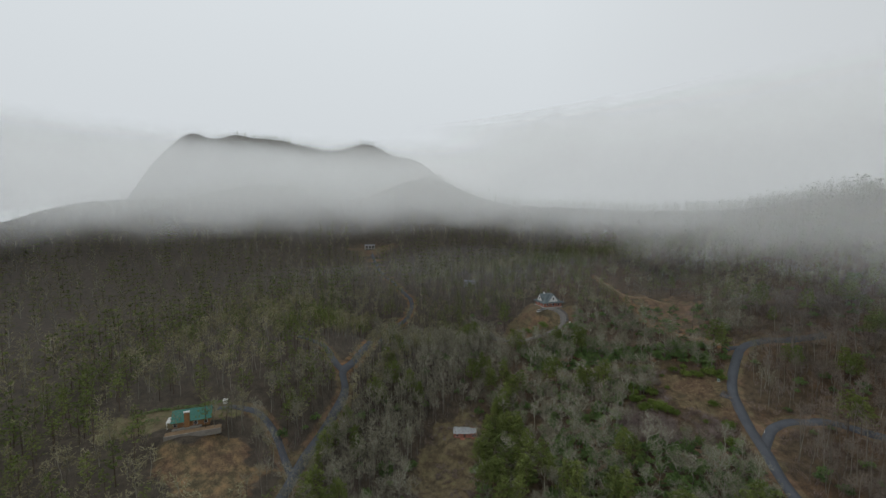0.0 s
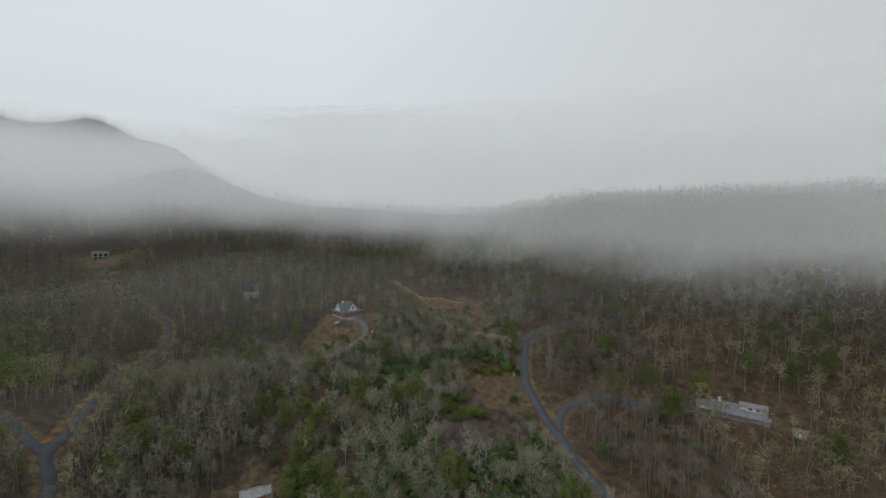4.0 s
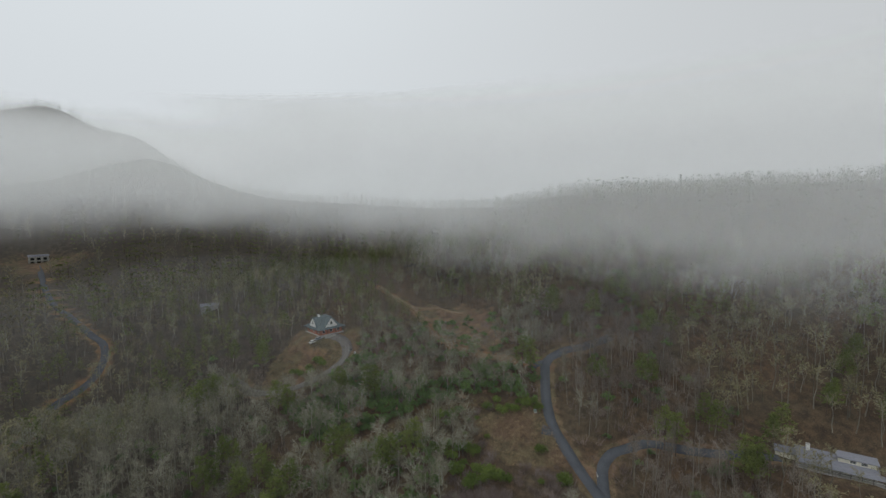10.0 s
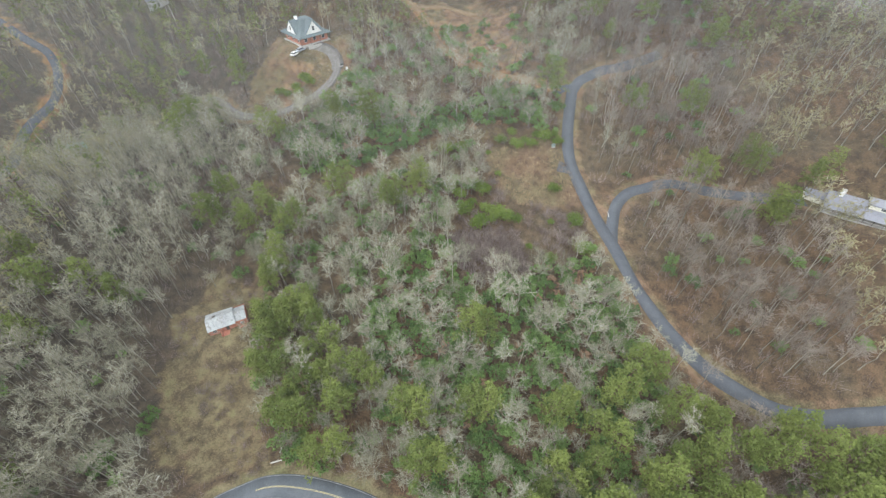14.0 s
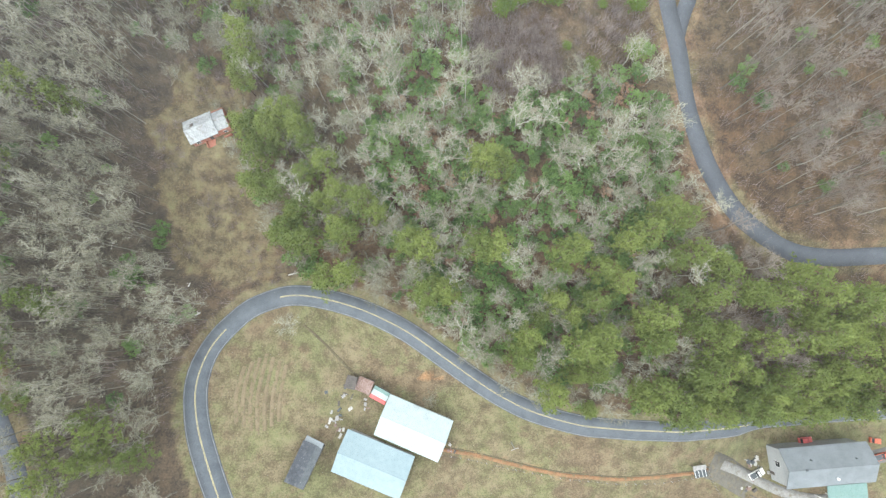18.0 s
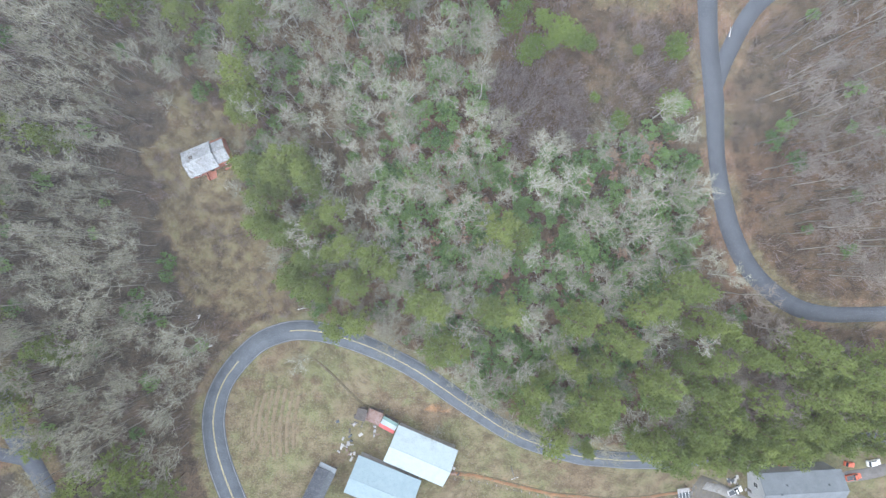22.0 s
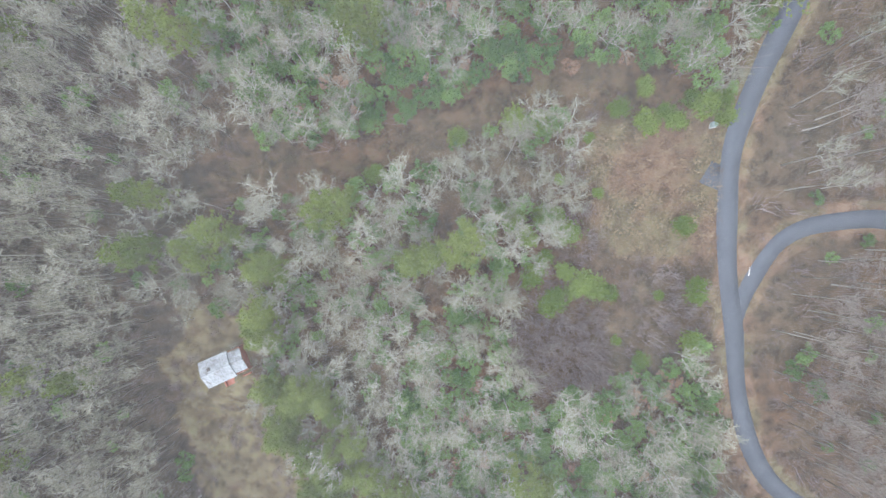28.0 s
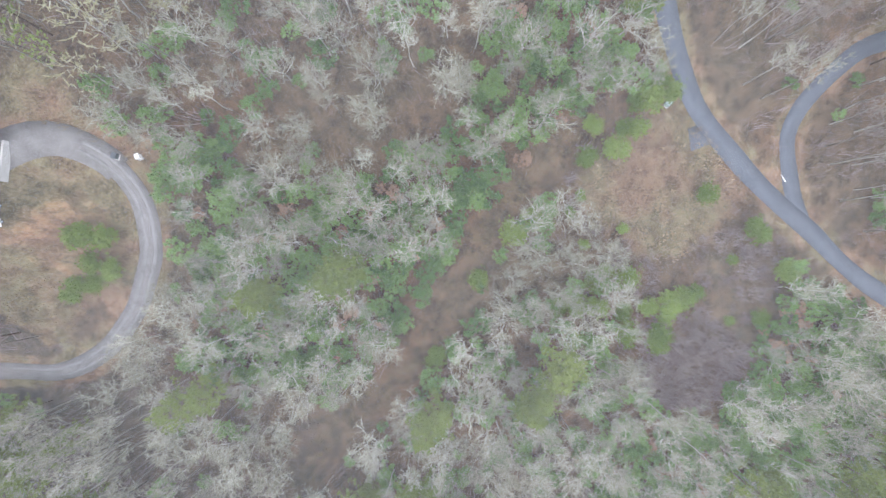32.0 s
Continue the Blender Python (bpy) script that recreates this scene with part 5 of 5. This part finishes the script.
# ---- house on the knoll with two white gables ----
def knoll_house():
    x, y, turn = -60.5, 226.0, 42
    S = 8.6
    z, low = level(x, y, 14, 14, turn)
    top = thing("gabled_house", x, y, turn, "brick house with blue-grey roof and two white gables", "house", z=z + 0.2)
    walls(top, 15.2, 15.2, low - z - 2.2, 4.2, BRICK)
    part("porch_floor", B(-S, -S, low - z - 0.8, S, S, 0.15), CONCRETE, top)
    for k in range(4):
        t = -S + 0.3 + (2 * S - 0.6) * k / 3
        part("porch_post", B(t - 0.1, -S + 0.1, 0.15, t + 0.1, -S + 0.3, 3.9), DARK_WOOD, top)
    # the broad skirt roof and the steep upper hip
    bm = bmesh.new()
    rings = [(S + 0.9, 3.5), (S + 0.9, 3.7), (6.2, 5.5), (2.6, 10.2)]
    vs = [[bm.verts.new((sx * r, sy * r, h)) for sx, sy in ((-1, -1), (1, -1), (1, 1), (-1, 1))] for r, h in rings]
    for a, c in zip(vs, vs[1:]):
        for i in range(4):
            bm.faces.new((a[i], a[(i + 1) % 4], c[(i + 1) % 4], c[i]))
    bm.faces.new(vs[-1])
    bm.faces.new(vs[0][::-1])
    part("hip_roof", bm, BLUE_SHINGLE, top)
    for face in (0, 90):
        t = pose(0, 0, 0, 0, 0, face)
        bm = prism([(-4.5, 4.6), (0, 10.2), (4.5, 4.6)], -8.1, -1.5)
        bm.transform(t)
        part("gable_front", bm, WHITE_PAINT, top, "cream white gable front")
        for sign in (-1, 1):
            bm = prism([(0, 10.22), (0, 10.42), (sign * 4.85, 4.4), (sign * 4.85, 4.2)], -8.3, -1.3)
            bm.transform(t)
            part("gable_roof", bm, BLUE_SHINGLE, top)
        q = t @ Vector((-8.1, 0, 5.9))
        window(top, q.x, q.y, q.z, 1.2, 1.9, 90 + face)
    for k in (-5.0, 0, 5.0):
        window(top, k, -7.6, 1.3, 1.5, 1.5, 180)
        window(top, -7.6, k, 1.3, 1.5, 1.5, 90)
        window(top, -7.6, k + 1.5, -1.6, 1.2, 1.1, 90)
    part("chimney", B(-4.6, -0.4, 8.5, -3.4, 0.8, 11.4), WHITE_PAINT, top, "white chimney")
    part("retaining_wall", B(-6.0, -11.2, low - z - 1.0, 1.5, -10.8, 0.2), CONCRETE, top, "pale concrete retaining wall")


knoll_house()
car(-64.5, 212.0, 60, WHITE_PAINT, "white car parked below the brick house", 5.0, 2.0)
car(-61.6, 213.4, 60, SILVER, "silver-grey car parked below the brick house", 5.2, 2.0)


# ---- long house in the eastern woods ----
def east_house():
    x, y, turn, L, W = 154.5, 101.0, -36, 22.0, 7.6
    z, low = level(x, y, L, W, turn)
    top = thing("long_house", x, y, turn, "long house with grey metal roof, cream upper storey and porch", "house", z=z + 0.2)
    walls(top, L, W, low - z - 1.0, 2.9, CREAM)
    gable_roof(top, L, W, 2.9, 5.2, GREY_METAL, 0.5, 0.9, gable=CREAM)
    porch = part("porch_roof", prism([(-W / 2 - 3.2, 2.0), (-W / 2 - 3.2, 2.12), (-W / 2 - 0.5, 2.75), (-W / 2 - 0.5, 2.63)], -L / 2 - 0.5, L / 2 + 1.6), GREY_METAL, top)
    for k in range(26):
        part("seam", prism([(-W / 2 - 3.2, 2.12), (-W / 2 - 3.2, 2.17), (-W / 2 - 0.5, 2.8), (-W / 2 - 0.5, 2.75)], -L / 2 - 0.4 + 0.97 * k, -L / 2 - 0.35 + 0.97 * k), GREY_METAL, porch)
    part("porch_floor", B(-L / 2 - 0.4, -W / 2 - 3.1, low - z - 1.0, L / 2 + 1.5, -W / 2 - 0.01, 0.1), GREY_WOOD, top)
    for k in range(9):
        px = -L / 2 - 0.2 + (L + 1.4) * k / 8
        part("porch_post", B(px - 0.09, -W / 2 - 3.0, 0.1, px + 0.09, -W / 2 - 2.82, 2.05), DARK_WOOD, top)
    part("porch_rail", B(-L / 2 - 0.3, -W / 2 - 3.0, 0.95, L / 2 + 1.4, -W / 2 - 2.92, 1.03), WHITE_PAINT, top)
    for k in range(7):
        window(top, -9.6 + 3.2 * k, -W / 2, 0.9, 1.2, 1.4, 180)
    up = part("upper_storey", B(0.6, -2.6, 3.3, L / 2, 2.0, 5.6), CREAM, top, "cream siding upper storey")
    part("upper_roof", prism([(-3.1, 5.4), (-3.1, 5.55), (0.6, 6.7), (3.4, 5.0), (3.4, 4.85), (0.6, 6.55)], 0.2, L / 2 + 0.5), GREY_METAL, top)
    for k in range(2):
        window(top, 4.6 + 3.0 * k, -2.6, 4.2, 1.6, 0.9, 180)
    part("chimney", B(-8.3, -1.2, 3.6, -7.2, 0.0, 7.0), WHITE_PAINT, top, "white chimney")
    part("chimney_cap", B(-8.4, -1.3, 7.0, -7.1, 0.1, 7.15), CONCRETE, top)
    walls(top, 6.0, 5.0, low - z - 1.0, 2.2, CREAM, x=-L / 2 - 3.4, y=0.6, name="wing_wall")
    gable_roof(top, 6.0, 5.0, 2.2, 3.5, GREY_METAL, 0.4, 0.9, x=-L / 2 - 3.4, y=0.6)


east_house()
hut = thing("garden_shed", 172.5, 86.5, -35, "small grey garden shed beside the long house", "shed")
walls(hut, 5.0, 3.4, -0.8, 2.0, GREY_WOOD)
gable_roof(hut, 5.0, 3.4, 2.0, 2.9, GREY_WOOD, 0.25, gable=GREY_WOOD)
part("door", B(-0.5, -1.76, 0, 0.5, -1.71, 1.8), WHITE_PAINT, hut)


# ---- log house with a teal roof ----
def log_house():
    x, y, turn, L, W = -162.0, -14.5, 50, 14.0, 8.4
    z, low = level(x, y, L, W, turn)
    top = thing("log_house", x, y, turn, "log house with a teal metal roof on a terrace", "house", z=z + 0.3)
    walls(top, L, W, low - z - 1.0, 3.4, LOG)
    for k in range(9):
        part("log", tube(bmesh.new(), (-L / 2 - 0.2, -W / 2 - 0.02, 0.2 + 0.36 * k), (L / 2 + 0.2, -W / 2 - 0.02, 0.2 + 0.36 * k), 0.17, 0.17, 6), LOG, top)
    gable_roof(top, L, W, 3.4, 6.4, TEAL_METAL, 0.9, 0.9, gable=LOG)
    part("chimney", B(-2.6, -W / 2 - 1.2, low - z - 0.5, -0.6, -W / 2 - 0.2, 7.0), LOG, top, "wood-clad chimney")
    part("chimney_cap", B(-2.8, -W / 2 - 1.4, 7.0, -0.4, -W / 2, 7.35), WHITE_PAINT, top, "white chimney cap")
    part("stone_base", B(-L / 2 - 0.3, -W / 2 - 2.2, low - z - 1.4, L / 2 - 3, -W / 2 - 0.2, 0.4), STONE, top)
    part("terrace", B(-L / 2 - 2.5, -W / 2 - 6.0, low - z - 2.0, L / 2 + 5, -W / 2 - 2.25, -0.1, bevel=0.05), DIRT, top, "pale earth terrace")
    part("terrace_wall", B(-L / 2 - 2.6, -W / 2 - 6.4, low - z - 2.0, L / 2 + 5.1, -W / 2 - 6.02, 0.0, bevel=0.05), STONE, top, "low stone wall")
    part("porch_roof", B(-L / 2 - 3.0, -3.0, 2.5, -L / 2 - 0.1, 3.0, 2.65), WHITE_PAINT, top)
    for k in (-2.7, 2.7):
        part("porch_post", B(-L / 2 - 2.8, k - 0.1, -0.5, -L / 2 - 2.6, k + 0.1, 2.5), WHITE_PAINT, top)
    for k in range(4):
        window(top, -6.2 + 3.9 * k, -W / 2 - 0.2, 0.9, 1.3, 1.3, 180)


log_house()
box_x, box_y = -166.5, 4.5
pump = thing("pump_house", box_x, box_y, 30, "tiny white pump house at the end of the hedge", "hut")
walls(pump, 1.6, 1.6, -0.4, 1.5, WHITE_PAINT)
gable_roof(pump, 1.6, 1.6, 1.5, 2.1, WHITE_PAINT, 0.15, gable=WHITE_PAINT)


def hedge(points, label, high, wide, seed):
    line = smooth(points, 0.9)
    r, p = random.Random(seed), Pieces()
    for px, py in line:
        for k in range(26):
            c = Vector((px + r.gauss(0, wide), py + r.gauss(0, wide), 0))
            c.z = gz(c.x, c.y) + r.uniform(0.1, high)
            p.leaf(c, 0.3, r, 1, 0.8)
        p.limb((px, py, gz(px, py) - 0.2), (px, py, gz(px, py) + high * 0.7), 0.05, 0.02, 3, 0)
    v, f, m = p.done()
    tagged(new("hedge", mesh_of("hedge", v, f, [PINE_BARK, LAUREL], np.full(len(v), 0.3), m)), label, "hedge")


hedge([(-194, -24), (-181, -8), (-168, 4)], "clipped dark green hedge behind the log house", 1.3, 0.5, 5)
hedge([(-187, -33), (-181, -26), (-176, -22)], "broad dark evergreen shrubs beside the log house", 2.2, 1.6, 6)


# ---- white house far up the valley, and outlying roofs ----
def far_house():
    x, y, turn = -385.0, 405.0, 42
    z, low = level(x, y, 18, 9, turn)
    top = thing("white_house", x, y, turn, "white two-storey house far up the valley", "house", z=z)
    walls(top, 15, 9, low - z - 1, 8.4, WHITE_PAINT)
    gable_roof(top, 15, 9, 8.4, 10.0, GREY_METAL, 0.5, gable=WHITE_PAINT)
    for k in range(3):
        window(top, -4.7 + 4.7 * k, -4.5, 0.9, 2.7, 2.6, 180, DARK_WOOD)
        window(top, -4.7 + 4.7 * k, -4.5, 4.9, 2.7, 2.4, 180, DARK_WOOD)
    for k in range(4):
        part("porch_post", B(-7.3 + 4.75 * k, -5.6, 0.2, -6.95 + 4.75 * k, -5.25, 8.2), WHITE_PAINT, top)
    part("balcony", B(-7.5, -5.7, 4.3, 7.5, -4.51, 4.6), WHITE_PAINT, top)
    part("terrace", B(-14, -8, low - z - 3, 12, -4.6, 0.2), CONCRETE, top)


far_house()
for hx, hy, ht, hl, hw, roof, text in ((-172, 181, 20, 9, 6, SEA_METAL, "small cabin with a grey-green metal roof"), (-152, 268, 30, 11, 6, GREY_METAL, "low building with a pale roof in the woods")):
    hz, hlow = level(hx, hy, hl, hw, ht)
    cabin = thing("cabin", hx, hy, ht, text, "cabin", z=hz)
    walls(cabin, hl, hw, hlow - hz - 0.5, 3.4, GREY_WOOD)
    gable_roof(cabin, hl, hw, 3.4, 4.8, roof, 0.5, gable=GREY_WOOD)
    part("door", B(-0.5, -hw / 2 - 0.05, 0, 0.5, -hw / 2 - 0.005, 2.0), DARK_WOOD, cabin)


# ---- small things by the ways ----
def utility_box(x, y, turn, mat, label, s=1.0):
    top = thing("utility_box", x, y, turn, label, "utility box")
    part("plinth", B(-0.75 * s, -0.65 * s, -0.3, 0.75 * s, 0.65 * s, 0.12), CONCRETE, top)
    part("cabinet", B(-0.6 * s, -0.5 * s, 0.12, 0.6 * s, 0.5 * s, 1.1 * s, bevel=0.04), mat, top)
    part("lid", B(-0.66 * s, -0.56 * s, 1.1 * s, 0.66 * s, 0.56 * s, 1.18 * s), mat, top)


utility_box(52.3, 141.5, 10, GREEN_BOX, "pale green utility box beside the lane")
utility_box(-41.5, 207.5, 30, DARK_METAL, "dark utility box beside the gravel drive", 0.9)
utility_box(-38.6, 205.0, 70, WHITE_PAINT, "small white box beside the gravel drive", 0.8)


def fallen_log(x, y, turn, length, label, r=0.2):
    top = thing("fallen_log", x, y, turn, label, "log")
    part("stem", tube(bmesh.new(), (-length / 2, 0, r * 0.7), (length / 2, 0.2, r * 0.7), r, r * 0.6, 7), PALE_WOOD, top)
    for k in range(3):
        part("branch_stub", tube(bmesh.new(), (length * (0.1 + 0.15 * k), 0, r), (length * (0.15 + 0.15 * k), 0.9 - 0.6 * k, r + 0.5), r * 0.4, r * 0.15, 5), PALE_WOOD, top)


fallen_log(-45.5, 36, 10, 3.4, "bleached fallen log at the clearing's edge")
fallen_log(-44.8, 39.5, 70, 2.2, "bleached fallen log at the clearing's edge", 0.15)
fallen_log(67.5, 109, 75, 3.2, "bleached fallen log between the lane and drive", 0.15)
fallen_log(-74, 24, 20, 1.5, "pale stump lying beside the county road", 0.25)
fallen_log(-78, 33, 60, 1.3, "pale stump lying beside the county road", 0.22)


# ---- mist: soft sheets of low cloud round the valley ----
def smoothstep(n, l, value, lo, hi, out_lo=0.0, out_hi=1.0):
    r = n.new("ShaderNodeMapRange")
    r.interpolation_type = "SMOOTHSTEP"
    for k, q in enumerate((value, lo, hi, out_lo, out_hi)):
        if hasattr(q, "is_output"):
            l.new(q, r.inputs[k])
        else:
            r.inputs[k].default_value = q
    return r.outputs[0]


def mist_material(name, thick, radius):
    """A bank whose ragged foot hangs lower in the east and whose top sinks before the western ridge."""
    m, n, l, b = material(name, 1.0)
    n.remove(b)
    geo, sep = n.new("ShaderNodeNewGeometry"), n.new("ShaderNodeSeparateXYZ")
    l.new(geo.outputs["Position"], sep.inputs[0])
    X, Y, Z = sep.outputs
    ang = calc(n, l, "ARCTAN2", X, Y)
    puff = n.new("ShaderNodeTexNoise")
    puff.inputs["Scale"].default_value, puff.inputs["Detail"].default_value, puff.inputs["Roughness"].default_value = 5.0 / radius + 0.004, 4, 0.5
    l.new(geo.outputs["Position"], puff.inputs["Vector"])
    lift = calc(n, l, "MULTIPLY_ADD", puff.outputs["Fac"], radius * 0.13, -radius * 0.065)
    foot = smoothstep(n, l, ang, -0.75, 0.75, 119 + radius * 0.014, 119 - radius * 0.088)
    up = calc(n, l, "SUBTRACT", calc(n, l, "ADD", Z, lift), foot)
    fac = smoothstep(n, l, up, -radius * 0.07, radius * 0.055)
    over = n.new("ShaderNodeAttribute")
    over.attribute_name = "over"
    fac = calc(n, l, "MULTIPLY", fac, smoothstep(n, l, calc(n, l, "MULTIPLY_ADD", lift, 0.25, over.outputs["Fac"]), -4, 30))
    west = smoothstep(n, l, ang, -0.62, -0.2)
    high = calc(n, l, "MULTIPLY_ADD", lift, 0.6, Z)
    low_top = smoothstep(n, l, high, 119 + radius * 0.2, 119 + radius * 0.33, 1.0, 0.0)
    high_top = smoothstep(n, l, high, 119 + radius * 0.3, 119 + radius * 0.7, 1.0, 0.0)
    gain = calc(n, l, "ADD", calc(n, l, "MULTIPLY", high_top, west), calc(n, l, "MULTIPLY", low_top, calc(n, l, "SUBTRACT", 1.0, west)))
    fac = calc(n, l, "MULTIPLY", calc(n, l, "MULTIPLY", fac, gain), thick)
    clear, solid, body, way = n.new("ShaderNodeBsdfTransparent"), n.new("ShaderNodeMixShader"), n.new("ShaderNodeBsdfDiffuse"), n.new("ShaderNodeCombineXYZ")
    # normal fixed upwards whichever way the sheet faces: stands in for droplets scattering skylight
    way.inputs[2].default_value = 1
    body.inputs["Color"].default_value = (0.90, 0.91, 0.905, 1)
    l.new(way.outputs[0], body.inputs["Normal"])
    l.new(fac, solid.inputs[0])
    l.new(clear.outputs[0], solid.inputs[1])
    l.new(body.outputs[0], solid.inputs[2])
    l.new(solid.outputs[0], n["Material Output"].inputs["Surface"])
    return m


def mist_bank(radius, thick, wave, start=-112, to=95):
    """A gently waving sheet round the valley that leans outwards."""
    turn = np.linspace(start, to, 170)
    a = np.radians(turn)
    r = radius * (1 + wave * np.sin(a * 5 + radius) + wave * 0.6 * np.sin(a * 11 + radius * 2))
    east = np.clip((a + 0.75) / 1.5, 0, 1)
    east = east * east * (3 - 2 * east)
    foot, head = 119 + radius * (-0.09 - 0.105 * east), 119 + radius * (0.38 + 0.38 * east)
    zs = np.linspace(0, 1, 16)
    rows = [foot + (head - foot) * t for t in zs]
    v = np.array([((r[i] + 1.6 * (z[i] - 105)) * math.sin(a[i]) - 10, (r[i] + 1.6 * (z[i] - 105)) * math.cos(a[i]) - 40, z[i]) for z in rows for i in range(len(a))])
    i = np.arange(len(v)).reshape(len(zs), -1)
    f = np.stack([i[:-1, :-1], i[:-1, 1:], i[1:, 1:], i[1:, :-1]], -1).reshape(-1, 4)
    ends = np.tile(np.clip(np.maximum(start + 22 - turn, turn - to + 22) / 22, 0, 1), len(zs))
    me = mesh_of("mist_bank", v, f, [mist_material("mist", thick, radius)])
    me.attributes.new("over", "FLOAT", "POINT").data.foreach_set("value", ((v[:, 2] - ground(v[:, 0], v[:, 1])) * (1 - ends) - 12 * ends).astype(np.float32))
    me.polygons.foreach_set("use_smooth", np.ones(len(f), bool))
    tagged(new("mist_bank", me), "soft grey bank of low cloud on the hills", "mist", kind="stuff")


for radius in (250, 310, 385, 480, 610):
    mist_bank(radius, 0.247, 0.03)
mist_bank(740, 0.247, 0.02, to=-4)
mist_bank(840, 0.247, 0.02, to=-10)
mist_bank(215, 0.09, 0.02, start=-12)


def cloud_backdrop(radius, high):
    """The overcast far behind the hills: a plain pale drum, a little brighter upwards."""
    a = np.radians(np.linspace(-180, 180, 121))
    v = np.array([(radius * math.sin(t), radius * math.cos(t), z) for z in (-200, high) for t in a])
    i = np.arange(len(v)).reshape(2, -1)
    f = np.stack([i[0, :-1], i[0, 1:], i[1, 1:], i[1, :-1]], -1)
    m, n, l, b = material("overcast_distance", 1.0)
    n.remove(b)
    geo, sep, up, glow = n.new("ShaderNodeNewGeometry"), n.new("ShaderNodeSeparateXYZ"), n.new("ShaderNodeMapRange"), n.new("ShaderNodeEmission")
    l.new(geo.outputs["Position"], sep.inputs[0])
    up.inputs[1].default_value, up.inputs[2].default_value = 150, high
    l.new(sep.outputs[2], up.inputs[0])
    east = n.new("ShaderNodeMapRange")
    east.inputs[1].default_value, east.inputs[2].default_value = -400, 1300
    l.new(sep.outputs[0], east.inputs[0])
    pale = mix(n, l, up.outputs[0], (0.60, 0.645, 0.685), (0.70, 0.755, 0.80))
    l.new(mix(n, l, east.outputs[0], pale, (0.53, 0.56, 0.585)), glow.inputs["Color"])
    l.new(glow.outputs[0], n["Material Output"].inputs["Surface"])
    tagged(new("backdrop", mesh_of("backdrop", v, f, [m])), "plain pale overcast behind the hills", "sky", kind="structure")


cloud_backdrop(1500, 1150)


def mist_veil(z, x0, x1, y0, y1, thick):
    """A thin, level wisp that hangs over the wood."""
    xs, ys = np.linspace(x0, x1, 12), np.linspace(y0, y1, 12)
    gx, gy = np.meshgrid(xs, ys)
    v = np.stack([gx.ravel(), gy.ravel(), (z + 3 * np.sin(gx * 0.03) * np.cos(gy * 0.025)).ravel()], 1)
    i = np.arange(144).reshape(12, 12)
    f = np.stack([i[:-1, :-1], i[:-1, 1:], i[1:, 1:], i[1:, :-1]], -1).reshape(-1, 4)
    m, n, l, b = material("thin_mist", 1.0)
    n.remove(b)
    geo, sep = n.new("ShaderNodeNewGeometry"), n.new("ShaderNodeSeparateXYZ")
    l.new(geo.outputs["Position"], sep.inputs[0])
    fac = None
    for out_axis, lo, hi in ((0, x0, x1), (1, y0, y1)):
        for a, c in ((lo, lo + 34), (hi, hi - 34)):
            r = n.new("ShaderNodeMapRange")
            r.interpolation_type = "SMOOTHSTEP"
            r.inputs[1].default_value, r.inputs[2].default_value = min(a, c), max(a, c)
            r.inputs[3].default_value, r.inputs[4].default_value = (0, 1) if a < c else (1, 0)
            l.new(sep.outputs[out_axis], r.inputs[0])
            fac = r.outputs[0] if fac is None else calc(n, l, "MULTIPLY", fac, r.outputs[0])
    north = n.new("ShaderNodeMapRange")
    north.interpolation_type = "SMOOTHSTEP"
    north.inputs[1].default_value, north.inputs[2].default_value, north.inputs[3].default_value, north.inputs[4].default_value = 15, 85, 0.25, 1
    l.new(sep.outputs[1], north.inputs[0])
    fac = calc(n, l, "MULTIPLY", fac, north.outputs[0])
    puff = noise_at(n, l, 0.035, 4)
    fac = calc(n, l, "MULTIPLY", fac, calc(n, l, "MULTIPLY_ADD", puff, thick, thick * 0.5))
    clear, solid, white, glow, body = n.new("ShaderNodeBsdfTransparent"), n.new("ShaderNodeMixShader"), n.new("ShaderNodeBsdfDiffuse"), n.new("ShaderNodeBsdfTranslucent"), n.new("ShaderNodeMixShader")
    for q in (white, glow):
        q.inputs["Color"].default_value = (0.93, 0.96, 1.0, 1)
    l.new(white.outputs[0], body.inputs[1])
    l.new(glow.outputs[0], body.inputs[2])
    l.new(fac, solid.inputs[0])
    l.new(clear.outputs[0], solid.inputs[1])
    l.new(body.outputs[0], solid.inputs[2])
    l.new(solid.outputs[0], n["Material Output"].inputs["Surface"])
    tagged(new("mist_veil", mesh_of("mist_veil", v, f, [m])), "thin level wisp of mist over the wood", "mist", kind="stuff")


mist_veil(88, -190, 190, -20, 300, 0.063)
